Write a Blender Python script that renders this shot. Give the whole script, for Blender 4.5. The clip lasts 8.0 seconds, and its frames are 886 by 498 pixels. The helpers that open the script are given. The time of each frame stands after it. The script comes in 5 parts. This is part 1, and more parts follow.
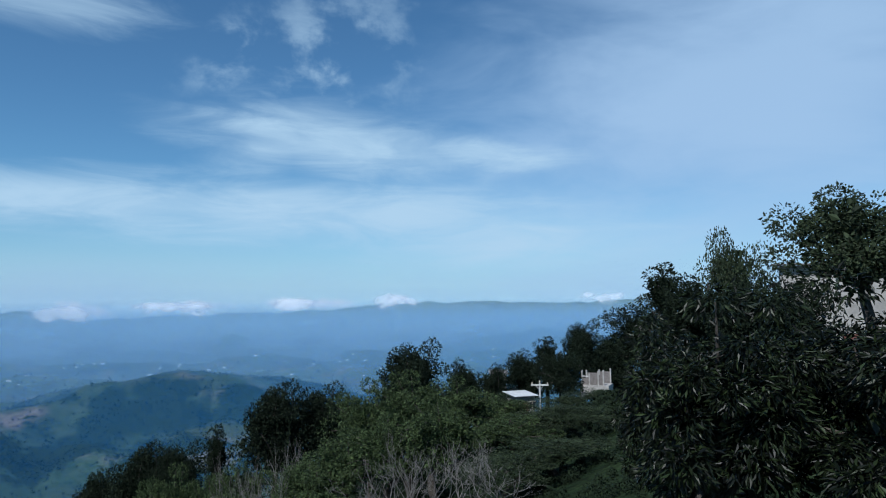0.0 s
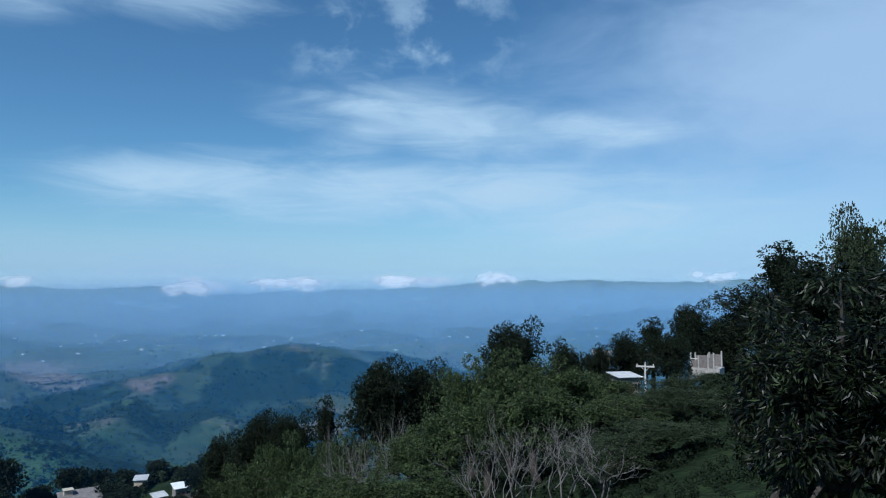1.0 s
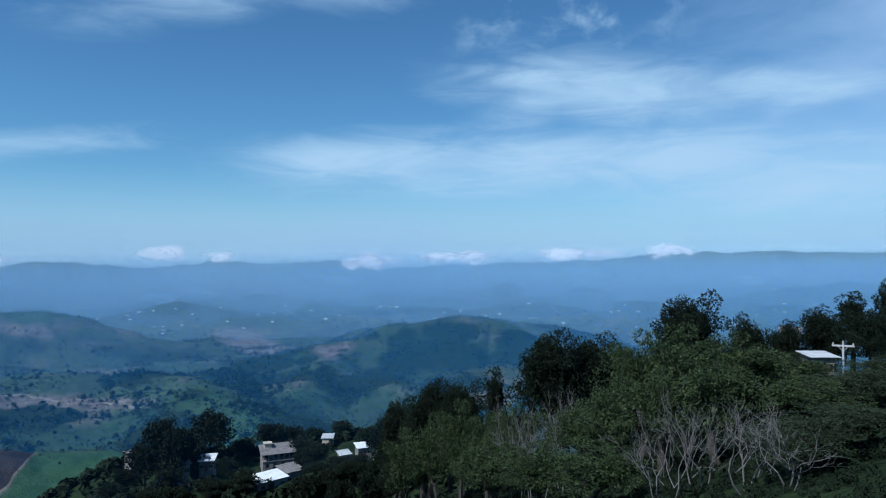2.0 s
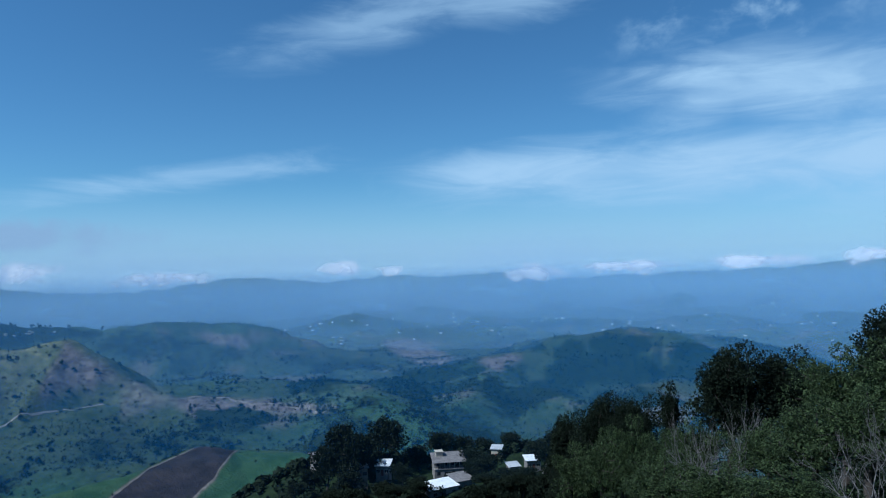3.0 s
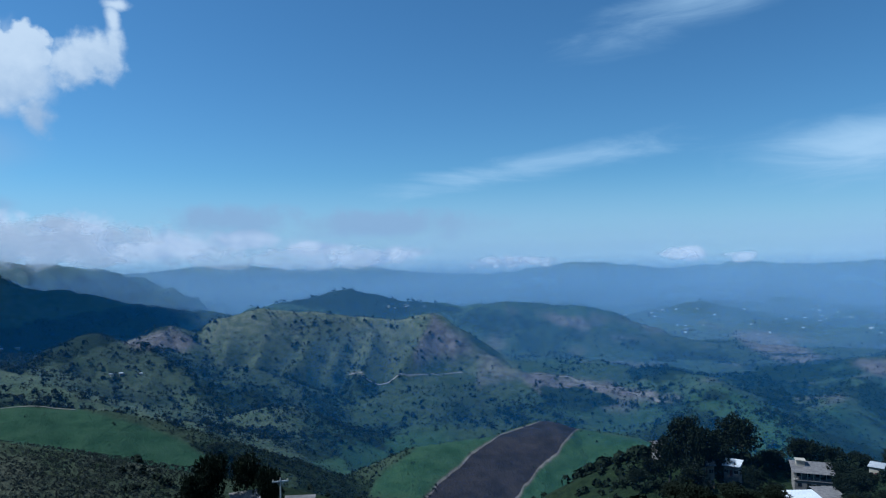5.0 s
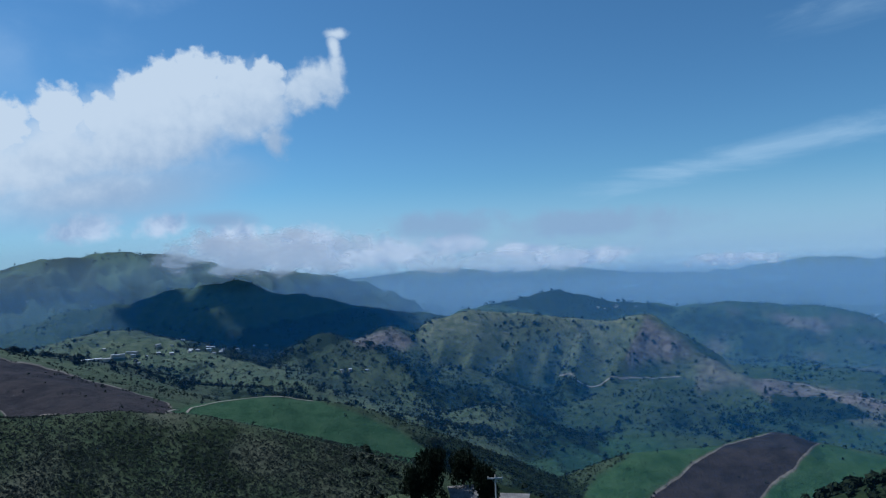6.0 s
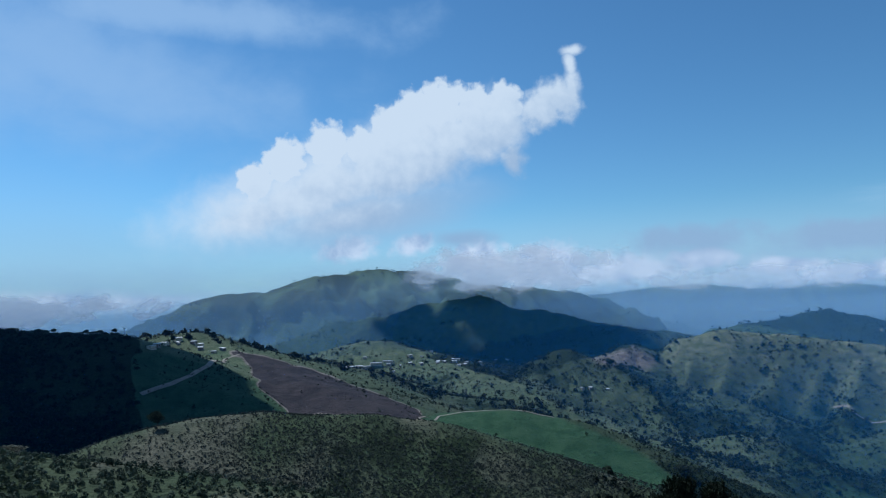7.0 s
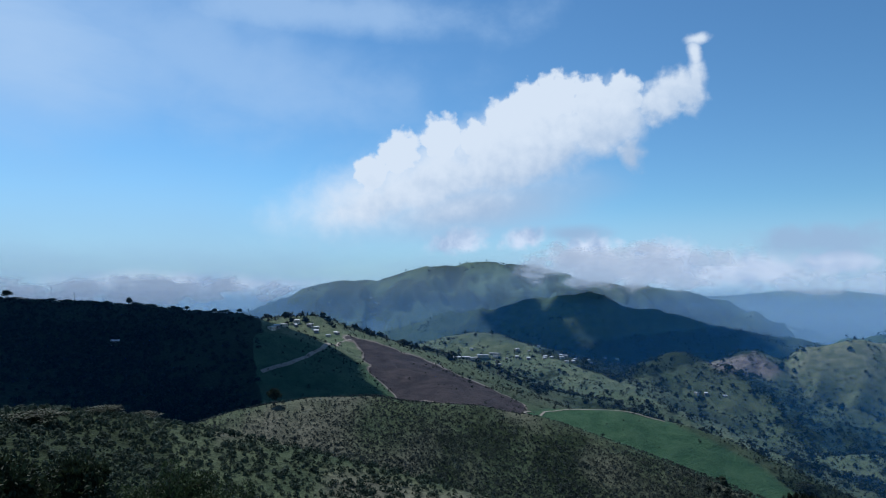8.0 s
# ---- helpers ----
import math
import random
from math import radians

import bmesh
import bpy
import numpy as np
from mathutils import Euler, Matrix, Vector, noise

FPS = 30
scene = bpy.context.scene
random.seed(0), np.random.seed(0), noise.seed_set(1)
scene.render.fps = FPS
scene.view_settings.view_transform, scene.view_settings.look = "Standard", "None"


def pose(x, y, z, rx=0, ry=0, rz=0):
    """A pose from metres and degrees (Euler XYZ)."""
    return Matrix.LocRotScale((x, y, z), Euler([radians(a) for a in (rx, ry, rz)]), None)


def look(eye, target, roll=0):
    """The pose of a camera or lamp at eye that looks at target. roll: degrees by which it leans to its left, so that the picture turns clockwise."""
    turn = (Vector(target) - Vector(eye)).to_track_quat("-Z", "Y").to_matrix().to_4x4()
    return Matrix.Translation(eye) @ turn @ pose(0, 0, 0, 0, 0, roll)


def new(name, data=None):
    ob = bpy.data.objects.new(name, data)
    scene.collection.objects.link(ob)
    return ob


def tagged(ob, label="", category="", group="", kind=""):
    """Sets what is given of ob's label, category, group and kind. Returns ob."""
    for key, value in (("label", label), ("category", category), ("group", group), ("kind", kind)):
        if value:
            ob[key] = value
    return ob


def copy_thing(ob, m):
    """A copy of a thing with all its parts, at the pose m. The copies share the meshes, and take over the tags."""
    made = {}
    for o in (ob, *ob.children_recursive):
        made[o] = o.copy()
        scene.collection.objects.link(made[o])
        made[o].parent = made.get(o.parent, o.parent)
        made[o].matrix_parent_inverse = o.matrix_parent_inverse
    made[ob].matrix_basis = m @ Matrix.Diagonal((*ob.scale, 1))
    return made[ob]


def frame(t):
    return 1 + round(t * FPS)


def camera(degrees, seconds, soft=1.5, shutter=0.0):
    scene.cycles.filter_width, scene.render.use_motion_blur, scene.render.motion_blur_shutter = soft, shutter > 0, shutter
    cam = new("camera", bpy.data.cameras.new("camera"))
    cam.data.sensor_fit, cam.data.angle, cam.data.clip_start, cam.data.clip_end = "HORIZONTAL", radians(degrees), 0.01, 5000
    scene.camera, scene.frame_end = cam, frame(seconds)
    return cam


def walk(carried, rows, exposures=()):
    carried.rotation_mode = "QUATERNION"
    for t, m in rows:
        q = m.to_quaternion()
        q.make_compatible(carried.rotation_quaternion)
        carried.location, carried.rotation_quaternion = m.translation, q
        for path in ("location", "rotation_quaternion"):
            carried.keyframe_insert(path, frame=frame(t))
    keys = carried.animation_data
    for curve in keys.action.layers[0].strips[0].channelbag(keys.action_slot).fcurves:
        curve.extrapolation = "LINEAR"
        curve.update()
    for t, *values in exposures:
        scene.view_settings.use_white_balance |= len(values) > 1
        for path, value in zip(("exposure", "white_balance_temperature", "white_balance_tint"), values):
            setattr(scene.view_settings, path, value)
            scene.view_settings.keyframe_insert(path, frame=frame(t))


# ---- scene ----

# ---- camera: turns where it stands, on a terrace above the slope ----
EYE = 6.0
cam = camera(66.3, 8.0, soft=1.1)
TURNS = [
    (0.0, -0.03, 4.33, 0.42), (0.5, 3.44, 3.49, 0.35), (1.0, 8.50, 2.52, -0.04), (1.5, 16.88, 0.83, 0.60),
    (1.7, 19.20, 0.47, 0.48), (2.8, 33.14, 1.32, 1.44), (3.0, 36.27, 1.52, 1.63), (3.5, 42.04, 0.83, 1.22),
    (4.0, 50.91, 1.31, 0.76), (4.5, 58.20, 0.91, 1.53), (4.7, 61.36, 0.89, 1.15), (5.8, 75.55, 1.11, 2.23),
    (6.0, 81.83, 1.44, 2.37), (6.2, 87.21, 2.07, 2.69), (6.5, 94.20, 3.35, 3.43), (7.0, 101.78, 3.61, 2.24),
    (7.5, 107.25, 3.23, 1.02), (8.0, 110.94, 3.17, -0.07),
]
walk(cam, [(t, pose(0, 0, EYE, 90 + pitch, roll, yaw)) for t, yaw, pitch, roll in TURNS],
     exposures=[(0.0, -0.1, 5750, 8), (1.5, -0.1, 5550, 8), (3.5, -0.2, 5150, 6), (4.5, -0.17, 5150, 6), (6.0, -0.27, 5450, 8), (6.5, -0.27, 5400, 8), (7.0, -0.15, 5500, 8), (7.5, -0.06, 5650, 9), (8.0, -0.03, 5800, 11)])

SUN_AZ, SUN_EL = 150.0, 50.0      # degrees to the left of north (+y), and up


def spot(az, r, el=0.0):
    """A place by its bearing (degrees to the left of +y), its distance over ground and its elevation seen from the terrace."""
    a = radians(az)
    return Vector((-math.sin(a) * r, math.cos(a) * r, EYE + r * math.tan(radians(el))))


# ---- node helpers ----
class Nodes:
    def __init__(self, tree):
        self.tree = tree

    def add(self, kind, **settings):
        node = self.tree.nodes.new(kind)
        for key, value in settings.items():
            setattr(node, key, value)
        return node

    def put(self, socket, value):
        if isinstance(value, bpy.types.NodeSocket):
            self.tree.links.new(value, socket)
        else:
            socket.default_value = value

    def math(self, op, a, b=0.0, c=0.0, clamp=False):
        node = self.add("ShaderNodeMath", operation=op, use_clamp=clamp)
        for socket, value in zip(node.inputs, (a, b, c)):
            self.put(socket, value)
        return node.outputs[0]

    def mix(self, fac, a, b, mode="MIX"):
        node = self.add("ShaderNodeMix", data_type="RGBA", blend_type=mode)
        self.put(node.inputs[0], fac), self.put(node.inputs[6], a), self.put(node.inputs[7], b)
        return node.outputs[2]

    def span(self, value, a, b, c=0.0, d=1.0, smooth=True):
        node = self.add("ShaderNodeMapRange", interpolation_type="SMOOTHSTEP" if smooth else "LINEAR")
        for socket, v in zip(node.inputs, (value, a, b, c, d)):
            self.put(socket, v)
        return node.outputs[0]

    def noise(self, vector, scale, detail=4.0, rough=0.55, distortion=0.0):
        node = self.add("ShaderNodeTexNoise")
        if vector is not None:
            self.put(node.inputs["Vector"], vector)
        node.inputs["Scale"].default_value, node.inputs["Detail"].default_value = scale, detail
        node.inputs["Roughness"].default_value, node.inputs["Distortion"].default_value = rough, distortion
        return node.outputs["Fac"]

    def vec(self, x, y, z):
        node = self.add("ShaderNodeCombineXYZ")
        for socket, v in zip(node.inputs, (x, y, z)):
            self.put(socket, v)
        return node.outputs[0]


def rgb(r, g, b):
    return (r, g, b, 1.0)


# ---- world: clear sky with high streaks, veils and a cumulus ----
world = bpy.data.worlds.new("sky")
scene.world = world
world.use_nodes = True
W = Nodes(world.node_tree)
world.node_tree.nodes.clear()
direction = W.add("ShaderNodeTexCoord").outputs["Generated"]
split = W.add("ShaderNodeSeparateXYZ")
W.put(split.inputs[0], direction)
dx, dy, dz = split.outputs
sky = W.add("ShaderNodeTexSky", sky_type="NISHITA", sun_disc=False)
sky.sun_elevation, sky.sun_rotation = radians(SUN_EL), radians(-SUN_AZ)
sky.altitude, sky.air_density, sky.dust_density, sky.ozone_density = 900.0, 1.0, 0.3, 2.0
W.put(sky.inputs[0], W.vec(dx, dy, W.math("MAXIMUM", dz, 0.02)))
bearing = W.math("MULTIPLY", W.math("ARCTAN2", W.math("MULTIPLY", dx, -1.0), dy), 180 / math.pi)
bearing = W.math("SUBTRACT", bearing, W.math("MULTIPLY", W.math("LESS_THAN", bearing, -120.0), -360.0))
rise = W.math("MULTIPLY", W.math("ARCSINE", dz), 180 / math.pi)
field = W.vec(bearing, rise, 0.0)
WORLD_TEXTURES = dict(mottle=W.noise(W.vec(W.math("MULTIPLY", bearing, 0.7), rise, 6.0), 0.26, 5, 0.56, 0.15),
                      soft=W.noise(W.vec(W.math("MULTIPLY", bearing, 0.35), rise, 0.0), 0.16, 5, 0.55, 0.4),
                      billow=W.noise(field, 0.85, 4, 0.5, 0.1),
                      fine=W.noise(field, 0.42, 5, 0.56, 0.3),
                      streak=W.noise(W.vec(W.math("MULTIPLY", bearing, 0.22), rise, 3.0), 0.45, 5, 0.6, 0.5))


def puff(az, el, wide, high, lean=0.0, ragged=0.6, by="fine", edge=0.5):
    """Cover of one cloud patch: an ellipse in bearing and rise, with a ragged outline."""
    c, s = math.cos(radians(lean)), math.sin(radians(lean))
    u, v = W.math("SUBTRACT", az, bearing), W.math("SUBTRACT", rise, el)
    a = W.math("ADD", W.math("MULTIPLY", u, c / wide), W.math("MULTIPLY", v, s / wide))
    b = W.math("ADD", W.math("MULTIPLY", u, -s / high), W.math("MULTIPLY", v, c / high))
    d = W.math("SQRT", W.math("ADD", W.math("MULTIPLY", a, a), W.math("MULTIPLY", b, b)))
    d = W.math("ADD", d, W.math("MULTIPLY", W.math("SUBTRACT", WORLD_TEXTURES[by], 0.5), -2.0 * ragged))
    return W.span(d, 1.0 + edge * 0.3, 1.0 - edge)


def over(*covers):
    total = covers[0]
    for c in covers[1:]:
        total = W.math("MAXIMUM", total, c)
    return total


# thin veils and bands
bands = over(
    W.math("MULTIPLY", puff(12, 7.2, 25, 3.0, 0, 0.3, "fine", 0.95), 0.8), W.math("MULTIPLY", puff(-4, 6.2, 15, 2.6, 0, 0.3, "fine", 0.95), 0.8), W.math("MULTIPLY", puff(5, 12.6, 14, 2.2, -4, 0.4, "fine", 0.9), 0.85),
    W.math("MULTIPLY", puff(24, 7.4, 15, 2.2, 2, 0.35, "fine", 0.95), 0.85), W.math("MULTIPLY", puff(13.5, 13.0, 7, 3.0, 20, 0.5, "streak", 0.95), 0.9),
    puff(8, 12.8, 14, 3.2, -6, 0.5, "streak", 0.95), puff(-3, 12.3, 9, 1.6, -4, 0.7, "streak", 0.8),
    puff(11, 7.2, 26, 3.2, 0, 0.5, "streak", 0.9), puff(-6, 5.2, 15, 2.8, 0, 0.42, "streak", 0.9), puff(14, 13.6, 7, 2.0, -10, 0.7, "streak", 0.9),
    puff(28, 7.8, 12, 2.4, 2, 0.5, "streak", 0.95), W.math("MULTIPLY", puff(40, 20.5, 12, 2.4, 16, 0.7, "streak", 0.95), 0.55),
    W.math("MULTIPLY", puff(58, 7.4, 12, 1.2, 8, 0.9, "streak", 0.95), 0.65), W.math("MULTIPLY", puff(31, 21.5, 9, 2.0, 0, 0.8, "streak", 0.95), 0.6))
dapples = W.math("MULTIPLY", over(puff(9, 20.0, 8, 5.5, 20, 0.9, "mottle", 0.95), puff(17, 20.0, 5, 2.4, 30, 0.9, "mottle", 0.95)), W.span(WORLD_TEXTURES["mottle"], 0.42, 0.62))
bands = W.math("MAXIMUM", bands, W.math("MULTIPLY", dapples, 0.6))
veil = W.math("MAXIMUM", puff(-26, 15.0, 27, 14, 6, 0.6, "soft", 0.85), over(W.math("MULTIPLY", puff(143, 17.0, 13, 6.5, 0, 0.6, "soft", 0.95), 0.95), W.math("MULTIPLY", puff(131, 17.5, 20, 6.0, -6, 0.6, "mottle", 0.95), 0.6), W.math("MULTIPLY", puff(121, 22.0, 17, 2.4, 0, 0.8, "mottle", 0.95), 0.7)))
low_haze = W.math("MULTIPLY", W.math("MULTIPLY", W.span(rise, 7.5, 0.5), W.span(bearing, 90.0, 125.0, 1.0, 0.95)), W.span(WORLD_TEXTURES["soft"], 0.1, 0.7, 0.55, 0.95))
# the cumulus, leaning up to its tail, and the low clouds along the far ranges
heap = over(
    puff(104.5, 11.4, 9.5, 4.3, 22, 0.3, "fine", 0.55), puff(111.5, 8.9, 8.5, 4.2, 18, 0.35, "fine", 0.7), puff(116.0, 7.3, 9.5, 3.8, 14, 0.4, "fine", 0.9),
    puff(97.5, 13.4, 4.6, 3.0, 20, 0.4, "fine", 0.5), puff(109, 6.6, 12.0, 3.2, 8, 0.35, "soft", 0.95),
    *(puff(a, e, r, r, 0, 0.55, "billow", 0.25) for a, e, r in ((117.0, 9.5, 1.7), (114.6, 11.2, 2.0), (111.0, 12.4, 2.0), (108.0, 12.3, 1.9), (105.8, 13.8, 2.0), (103.4, 14.9, 2.2),
                                                               (101.2, 15.7, 2.2), (98.6, 15.2, 2.0), (96.0, 15.3, 1.9))),
    puff(92.6, 15.0, 2.8, 1.9, 35, 0.5, "billow", 0.5), puff(91.0, 15.4, 1.5, 2.0, 20, 0.5, "billow", 0.5), puff(90.2, 16.2, 0.9, 1.6, 0, 0.5, "billow", 0.7), puff(90.3, 18.2, 0.55, 1.3, 10, 0.5, "billow", 0.8),
    puff(90.1, 19.2, 1.1, 0.5, 0, 0.6, "billow", 0.8), puff(95.4, 11.0, 1.2, 1.9, 20, 0.7, "billow", 0.8))
low_clouds = over(
    puff(104.1, 4.1, 2.2, 1.0, 10, 0.6, "billow", 0.6), puff(98.8, 2.5, 3.4, 2.0, 0, 0.5, "billow", 0.5), puff(92.8, 2.1, 3.8, 1.8, 0, 0.5, "billow", 0.5),
    puff(86.7, 1.3, 5.0, 1.5, 0, 0.5, "billow", 0.7), puff(81, 1.8, 3.4, 1.0, 0, 0.8, "fine", 0.5), puff(75, 1.0, 3.0, 0.7, 0, 0.8, "fine", 0.5), puff(90, 1.2, 14.0, 1.2, 0, 0.7, "fine", 0.8), puff(109.6, 3.9, 3.0, 1.2, 8, 0.6, "billow", 0.6), puff(69.6, 0.1, 4.0, 0.6, 8, 0.6, "billow", 0.6), puff(58.6, -0.3, 2.6, 0.5, 0, 0.6, "billow", 0.6),
    puff(71.0, 0.4, 5.0, 0.6, 6, 0.9, "fine", 0.6), puff(131, 0.2, 12.0, 1.1, 0, 0.9, "streak", 0.8),
    puff(59.5, -0.4, 2.6, 0.45, 0, 0.9, "fine", 0.6), puff(44.6, 0.0, 1.6, 0.6, 0, 0.9, "fine", 0.4),
    puff(28.0, -0.5, 2.0, 0.5, -12, 0.9, "fine", 0.5), puff(21.0, -0.3, 4.0, 0.4, 0, 0.9, "fine", 0.6),
    puff(11.5, -0.2, 4.0, 0.5, 0, 0.9, "fine", 0.6), puff(3.8, 0.0, 1.2, 0.5, 0, 0.9, "fine", 0.5))
grey_clouds = over(puff(69, 3.0, 9.0, 1.4, 0, 0.8, "fine", 0.7), puff(81, 3.4, 6.0, 1.4, 0, 0.8, "fine", 0.7),
                   puff(100, 4.4, 3.0, 0.8, 0, 0.9, "soft", 0.8), W.math("MULTIPLY", puff(138, 5.0, 20, 5.5, 0, 0.5, "soft", 0.95), 0.4))
SKY_GAIN = 9.0
tint = W.mix(1.0, sky.outputs[0], rgb(0.59, 0.84, 0.91), "MULTIPLY")
tint = W.mix(W.math("MULTIPLY", low_haze, 0.78), tint, W.mix(W.span(bearing, 95.0, 120.0), rgb(0.42 * SKY_GAIN, 0.57 * SKY_GAIN, 0.76 * SKY_GAIN), rgb(0.29 * SKY_GAIN, 0.43 * SKY_GAIN, 0.63 * SKY_GAIN)))
tint = W.mix(W.math("MULTIPLY", veil, 0.85), tint, rgb(0.46 * SKY_GAIN, 0.62 * SKY_GAIN, 0.80 * SKY_GAIN))
tint = W.mix(W.math("MULTIPLY", bands, W.span(WORLD_TEXTURES["streak"], 0.3, 0.7, 0.6, 0.95)), tint, rgb(0.53 * SKY_GAIN, 0.70 * SKY_GAIN, 0.82 * SKY_GAIN))
tint = W.mix(W.math("MULTIPLY", low_clouds, 0.88), tint, W.mix(W.span(WORLD_TEXTURES["fine"], 0.3, 0.65), rgb(0.36 * SKY_GAIN, 0.46 * SKY_GAIN, 0.63 * SKY_GAIN), rgb(0.74 * SKY_GAIN, 0.79 * SKY_GAIN, 0.87 * SKY_GAIN)))
tint = W.mix(W.math("MULTIPLY", grey_clouds, 0.8), tint, rgb(0.35 * SKY_GAIN, 0.47 * SKY_GAIN, 0.62 * SKY_GAIN))
spine = W.math("SUBTRACT", rise, W.math("MULTIPLY_ADD", W.math("SUBTRACT", bearing, 101.5), -0.36, 12.8))
body_shade = W.span(W.math("ADD", W.math("MULTIPLY", W.math("ADD", WORLD_TEXTURES["billow"], WORLD_TEXTURES["fine"]), 4.5), spine), -1.5, 6.5)
heap_colour = W.mix(body_shade, rgb(0.42 * SKY_GAIN, 0.53 * SKY_GAIN, 0.66 * SKY_GAIN), rgb(0.76 * SKY_GAIN, 0.81 * SKY_GAIN, 0.84 * SKY_GAIN))
tint = W.mix(W.math("MULTIPLY", heap, W.span(rise, 2.5, 6.0, 0.4, 0.97)), tint, heap_colour)
backing = W.add("ShaderNodeBackground")
W.put(backing.inputs[0], tint)
backing.inputs[1].default_value = 0.11
W.put(W.add("ShaderNodeOutputWorld").inputs[0], backing.outputs[0])

sun = new("sun", bpy.data.lights.new("sun", "SUN"))
sun.data.energy, sun.data.angle, sun.data.color = 5.0, radians(0.55), (1.0, 0.95, 0.86)
sun.matrix_world = look(spot(SUN_AZ, 1000, SUN_EL), (0, 0, EYE))


# ---- ground: one sheet of hills and valleys out to the far ranges ----
def lattice(ix, iy, seed):
    h = (ix.astype(np.int64) * 374761393 + iy.astype(np.int64) * 668265263 + seed * 1442695041) & 0x7FFFFFFF
    h = ((h ^ (h >> 13)) * 1274126177) & 0x7FFFFFFF
    return ((h ^ (h >> 16)) & 0xFFFF) / 65535.0


def value_noise(x, y, seed=0):
    ix, iy = np.floor(x), np.floor(y)
    fx, fy = x - ix, y - iy
    fx, fy = fx * fx * (3 - 2 * fx), fy * fy * (3 - 2 * fy)
    a, b = lattice(ix, iy, seed), lattice(ix + 1, iy, seed)
    c, d = lattice(ix, iy + 1, seed), lattice(ix + 1, iy + 1, seed)
    return (a + (b - a) * fx) * (1 - fy) + (c + (d - c) * fx) * fy


def fbm(x, y, size, octaves=4, seed=0):
    total, amp, norm = 0.0, 1.0, 0.0
    for i in range(octaves):
        total = total + amp * (value_noise(x / size, y / size, seed + i) - 0.5)
        norm, amp, size = norm + amp, amp * 0.5, size * 0.5
    return total / norm * 2


FLOOR_Z = -196.0
RIDGES = []


def ridge(slope, soft, gully, *crest):
    """A crest line through (bearing, distance, elevation) points, with the fall of its sides, their rounding and gullies."""
    RIDGES.append((slope, soft, gully, [spot(*c) for c in crest]))


# the hill underfoot, falling away to the right-hand village
RIDGES.append((0.48, 9.0, 0.10, [spot(170, 220) + Vector((0, 0, -8)), spot(180, 60) + Vector((0, 0, -6)), Vector((0, 0, -1.0)),
                                  spot(-32, 48) + Vector((0, 0, -3)), spot(-16, 125) + Vector((0, 0, -19)),
                                  spot(-6, 190) + Vector((0, 0, -34)), spot(2, 330) + Vector((0, 0, -75)), spot(6, 520) + Vector((0, 0, -140))]))
ridge(0.50, 14, 0.0, (47, 186, -18.4), (42, 184, -18.2), (36.7, 184, -18.4), (32, 186, -17.6), (27, 186, -17.2), (21, 180, -17.0))
ridge(0.55, 14, 0.0, (47.5, 214, -16.1), (42, 212, -16.0), (36.7, 212, -16.2), (32, 214, -15.6), (27, 214, -15.1), (21, 205, -15.0))
ridge(0.60, 10, 0.0, (86, 124, -18.6), (80, 120, -19.4), (75, 120, -20.2))
ridge(0.30, 25, 0.2, (150, 120, -8.0), (144, 130, -9.2), (137, 140, -11.4), (128, 150, -14.6), (122, 165, -18.0))
ridge(0.30, 8, 0.1, (126, 245, -9.8), (124.1, 248, -9.45), (121.4, 255, -9.2), (117.2, 262, -9.1), (113, 265, -9.7), (108.3, 268, -10.0), (104.4, 268, -10.6), (102.8, 264, -11.9), (99.1, 258, -13.5), (95.5, 250, -15.1), (93, 245, -16.8), (87, 240, -20.5))
ridge(0.42, 35, 0.25, (160, 640, -0.6), (144, 650, -1.0), (135, 650, -1.5), (128.6, 640, -2.2), (126.6, 630, -3.2))
ridge(0.34, 30, 0.25, (127, 860, -2.8), (125.0, 850, -2.6), (122.8, 820, -2.5), (119.6, 740, -4.0), (118.4, 710, -4.4), (114.9, 630, -6.3), (110.2, 540, -8.6), (104, 455, -10.9))
ridge(0.42, 30, 0.1, (104.1, 540, -10.5), (100.8, 540, -10.1), (96.8, 540, -10.05), (92.8, 530, -10.8), (89.1, 515, -12.2), (85.5, 500, -13.95), (81.8, 470, -16.1), (78, 450, -18.0))
ridge(0.40, 14, 0.1, (69.2, 500, -17.3), (66.5, 520, -15.5), (60.1, 540, -14.7), (56.1, 560, -13.55), (53.5, 560, -14.1), (49.4, 545, -14.6), (47.3, 535, -15.0), (43, 490, -17.6))
ridge(0.34, 45, 0.35, (116, 1260, -5.4), (111.6, 1250, -4.6), (107.9, 1240, -3.9), (103.9, 1180, -4.9), (98.9, 1000, -7.0), (96.4, 860, -9.0))
ridge(0.30, 30, 0.3, (106.5, 820, -8.4), (103, 820, -8.3), (99.5, 800, -8.9), (96, 760, -10.2))
# rounded knolls in the valley
ridge(0.46, 24, 0.5, (97.4, 1040, -7.9), (94.5, 1100, -6.3), (91.9, 1150, -5.2), (88.9, 1140, -6.2), (86.6, 1110, -8.0), (85, 1060, -9.6))
ridge(0.50, 24, 0.3, (88.7, 1270, -6.0), (86.5, 1290, -4.95), (84.4, 1280, -5.85), (82.6, 1240, -7.3), (82, 1160, -8.8))
ridge(0.50, 30, 0.3, (84.8, 1040, -10.2), (82.9, 1070, -8.9), (80.9, 1080, -8.5), (79.1, 1060, -9.25), (77.4, 1030, -10.6))
ridge(0.42, 26, 0.2, (81.6, 890, -12.2), (79.2, 900, -11.5), (77.3, 880, -12.6))
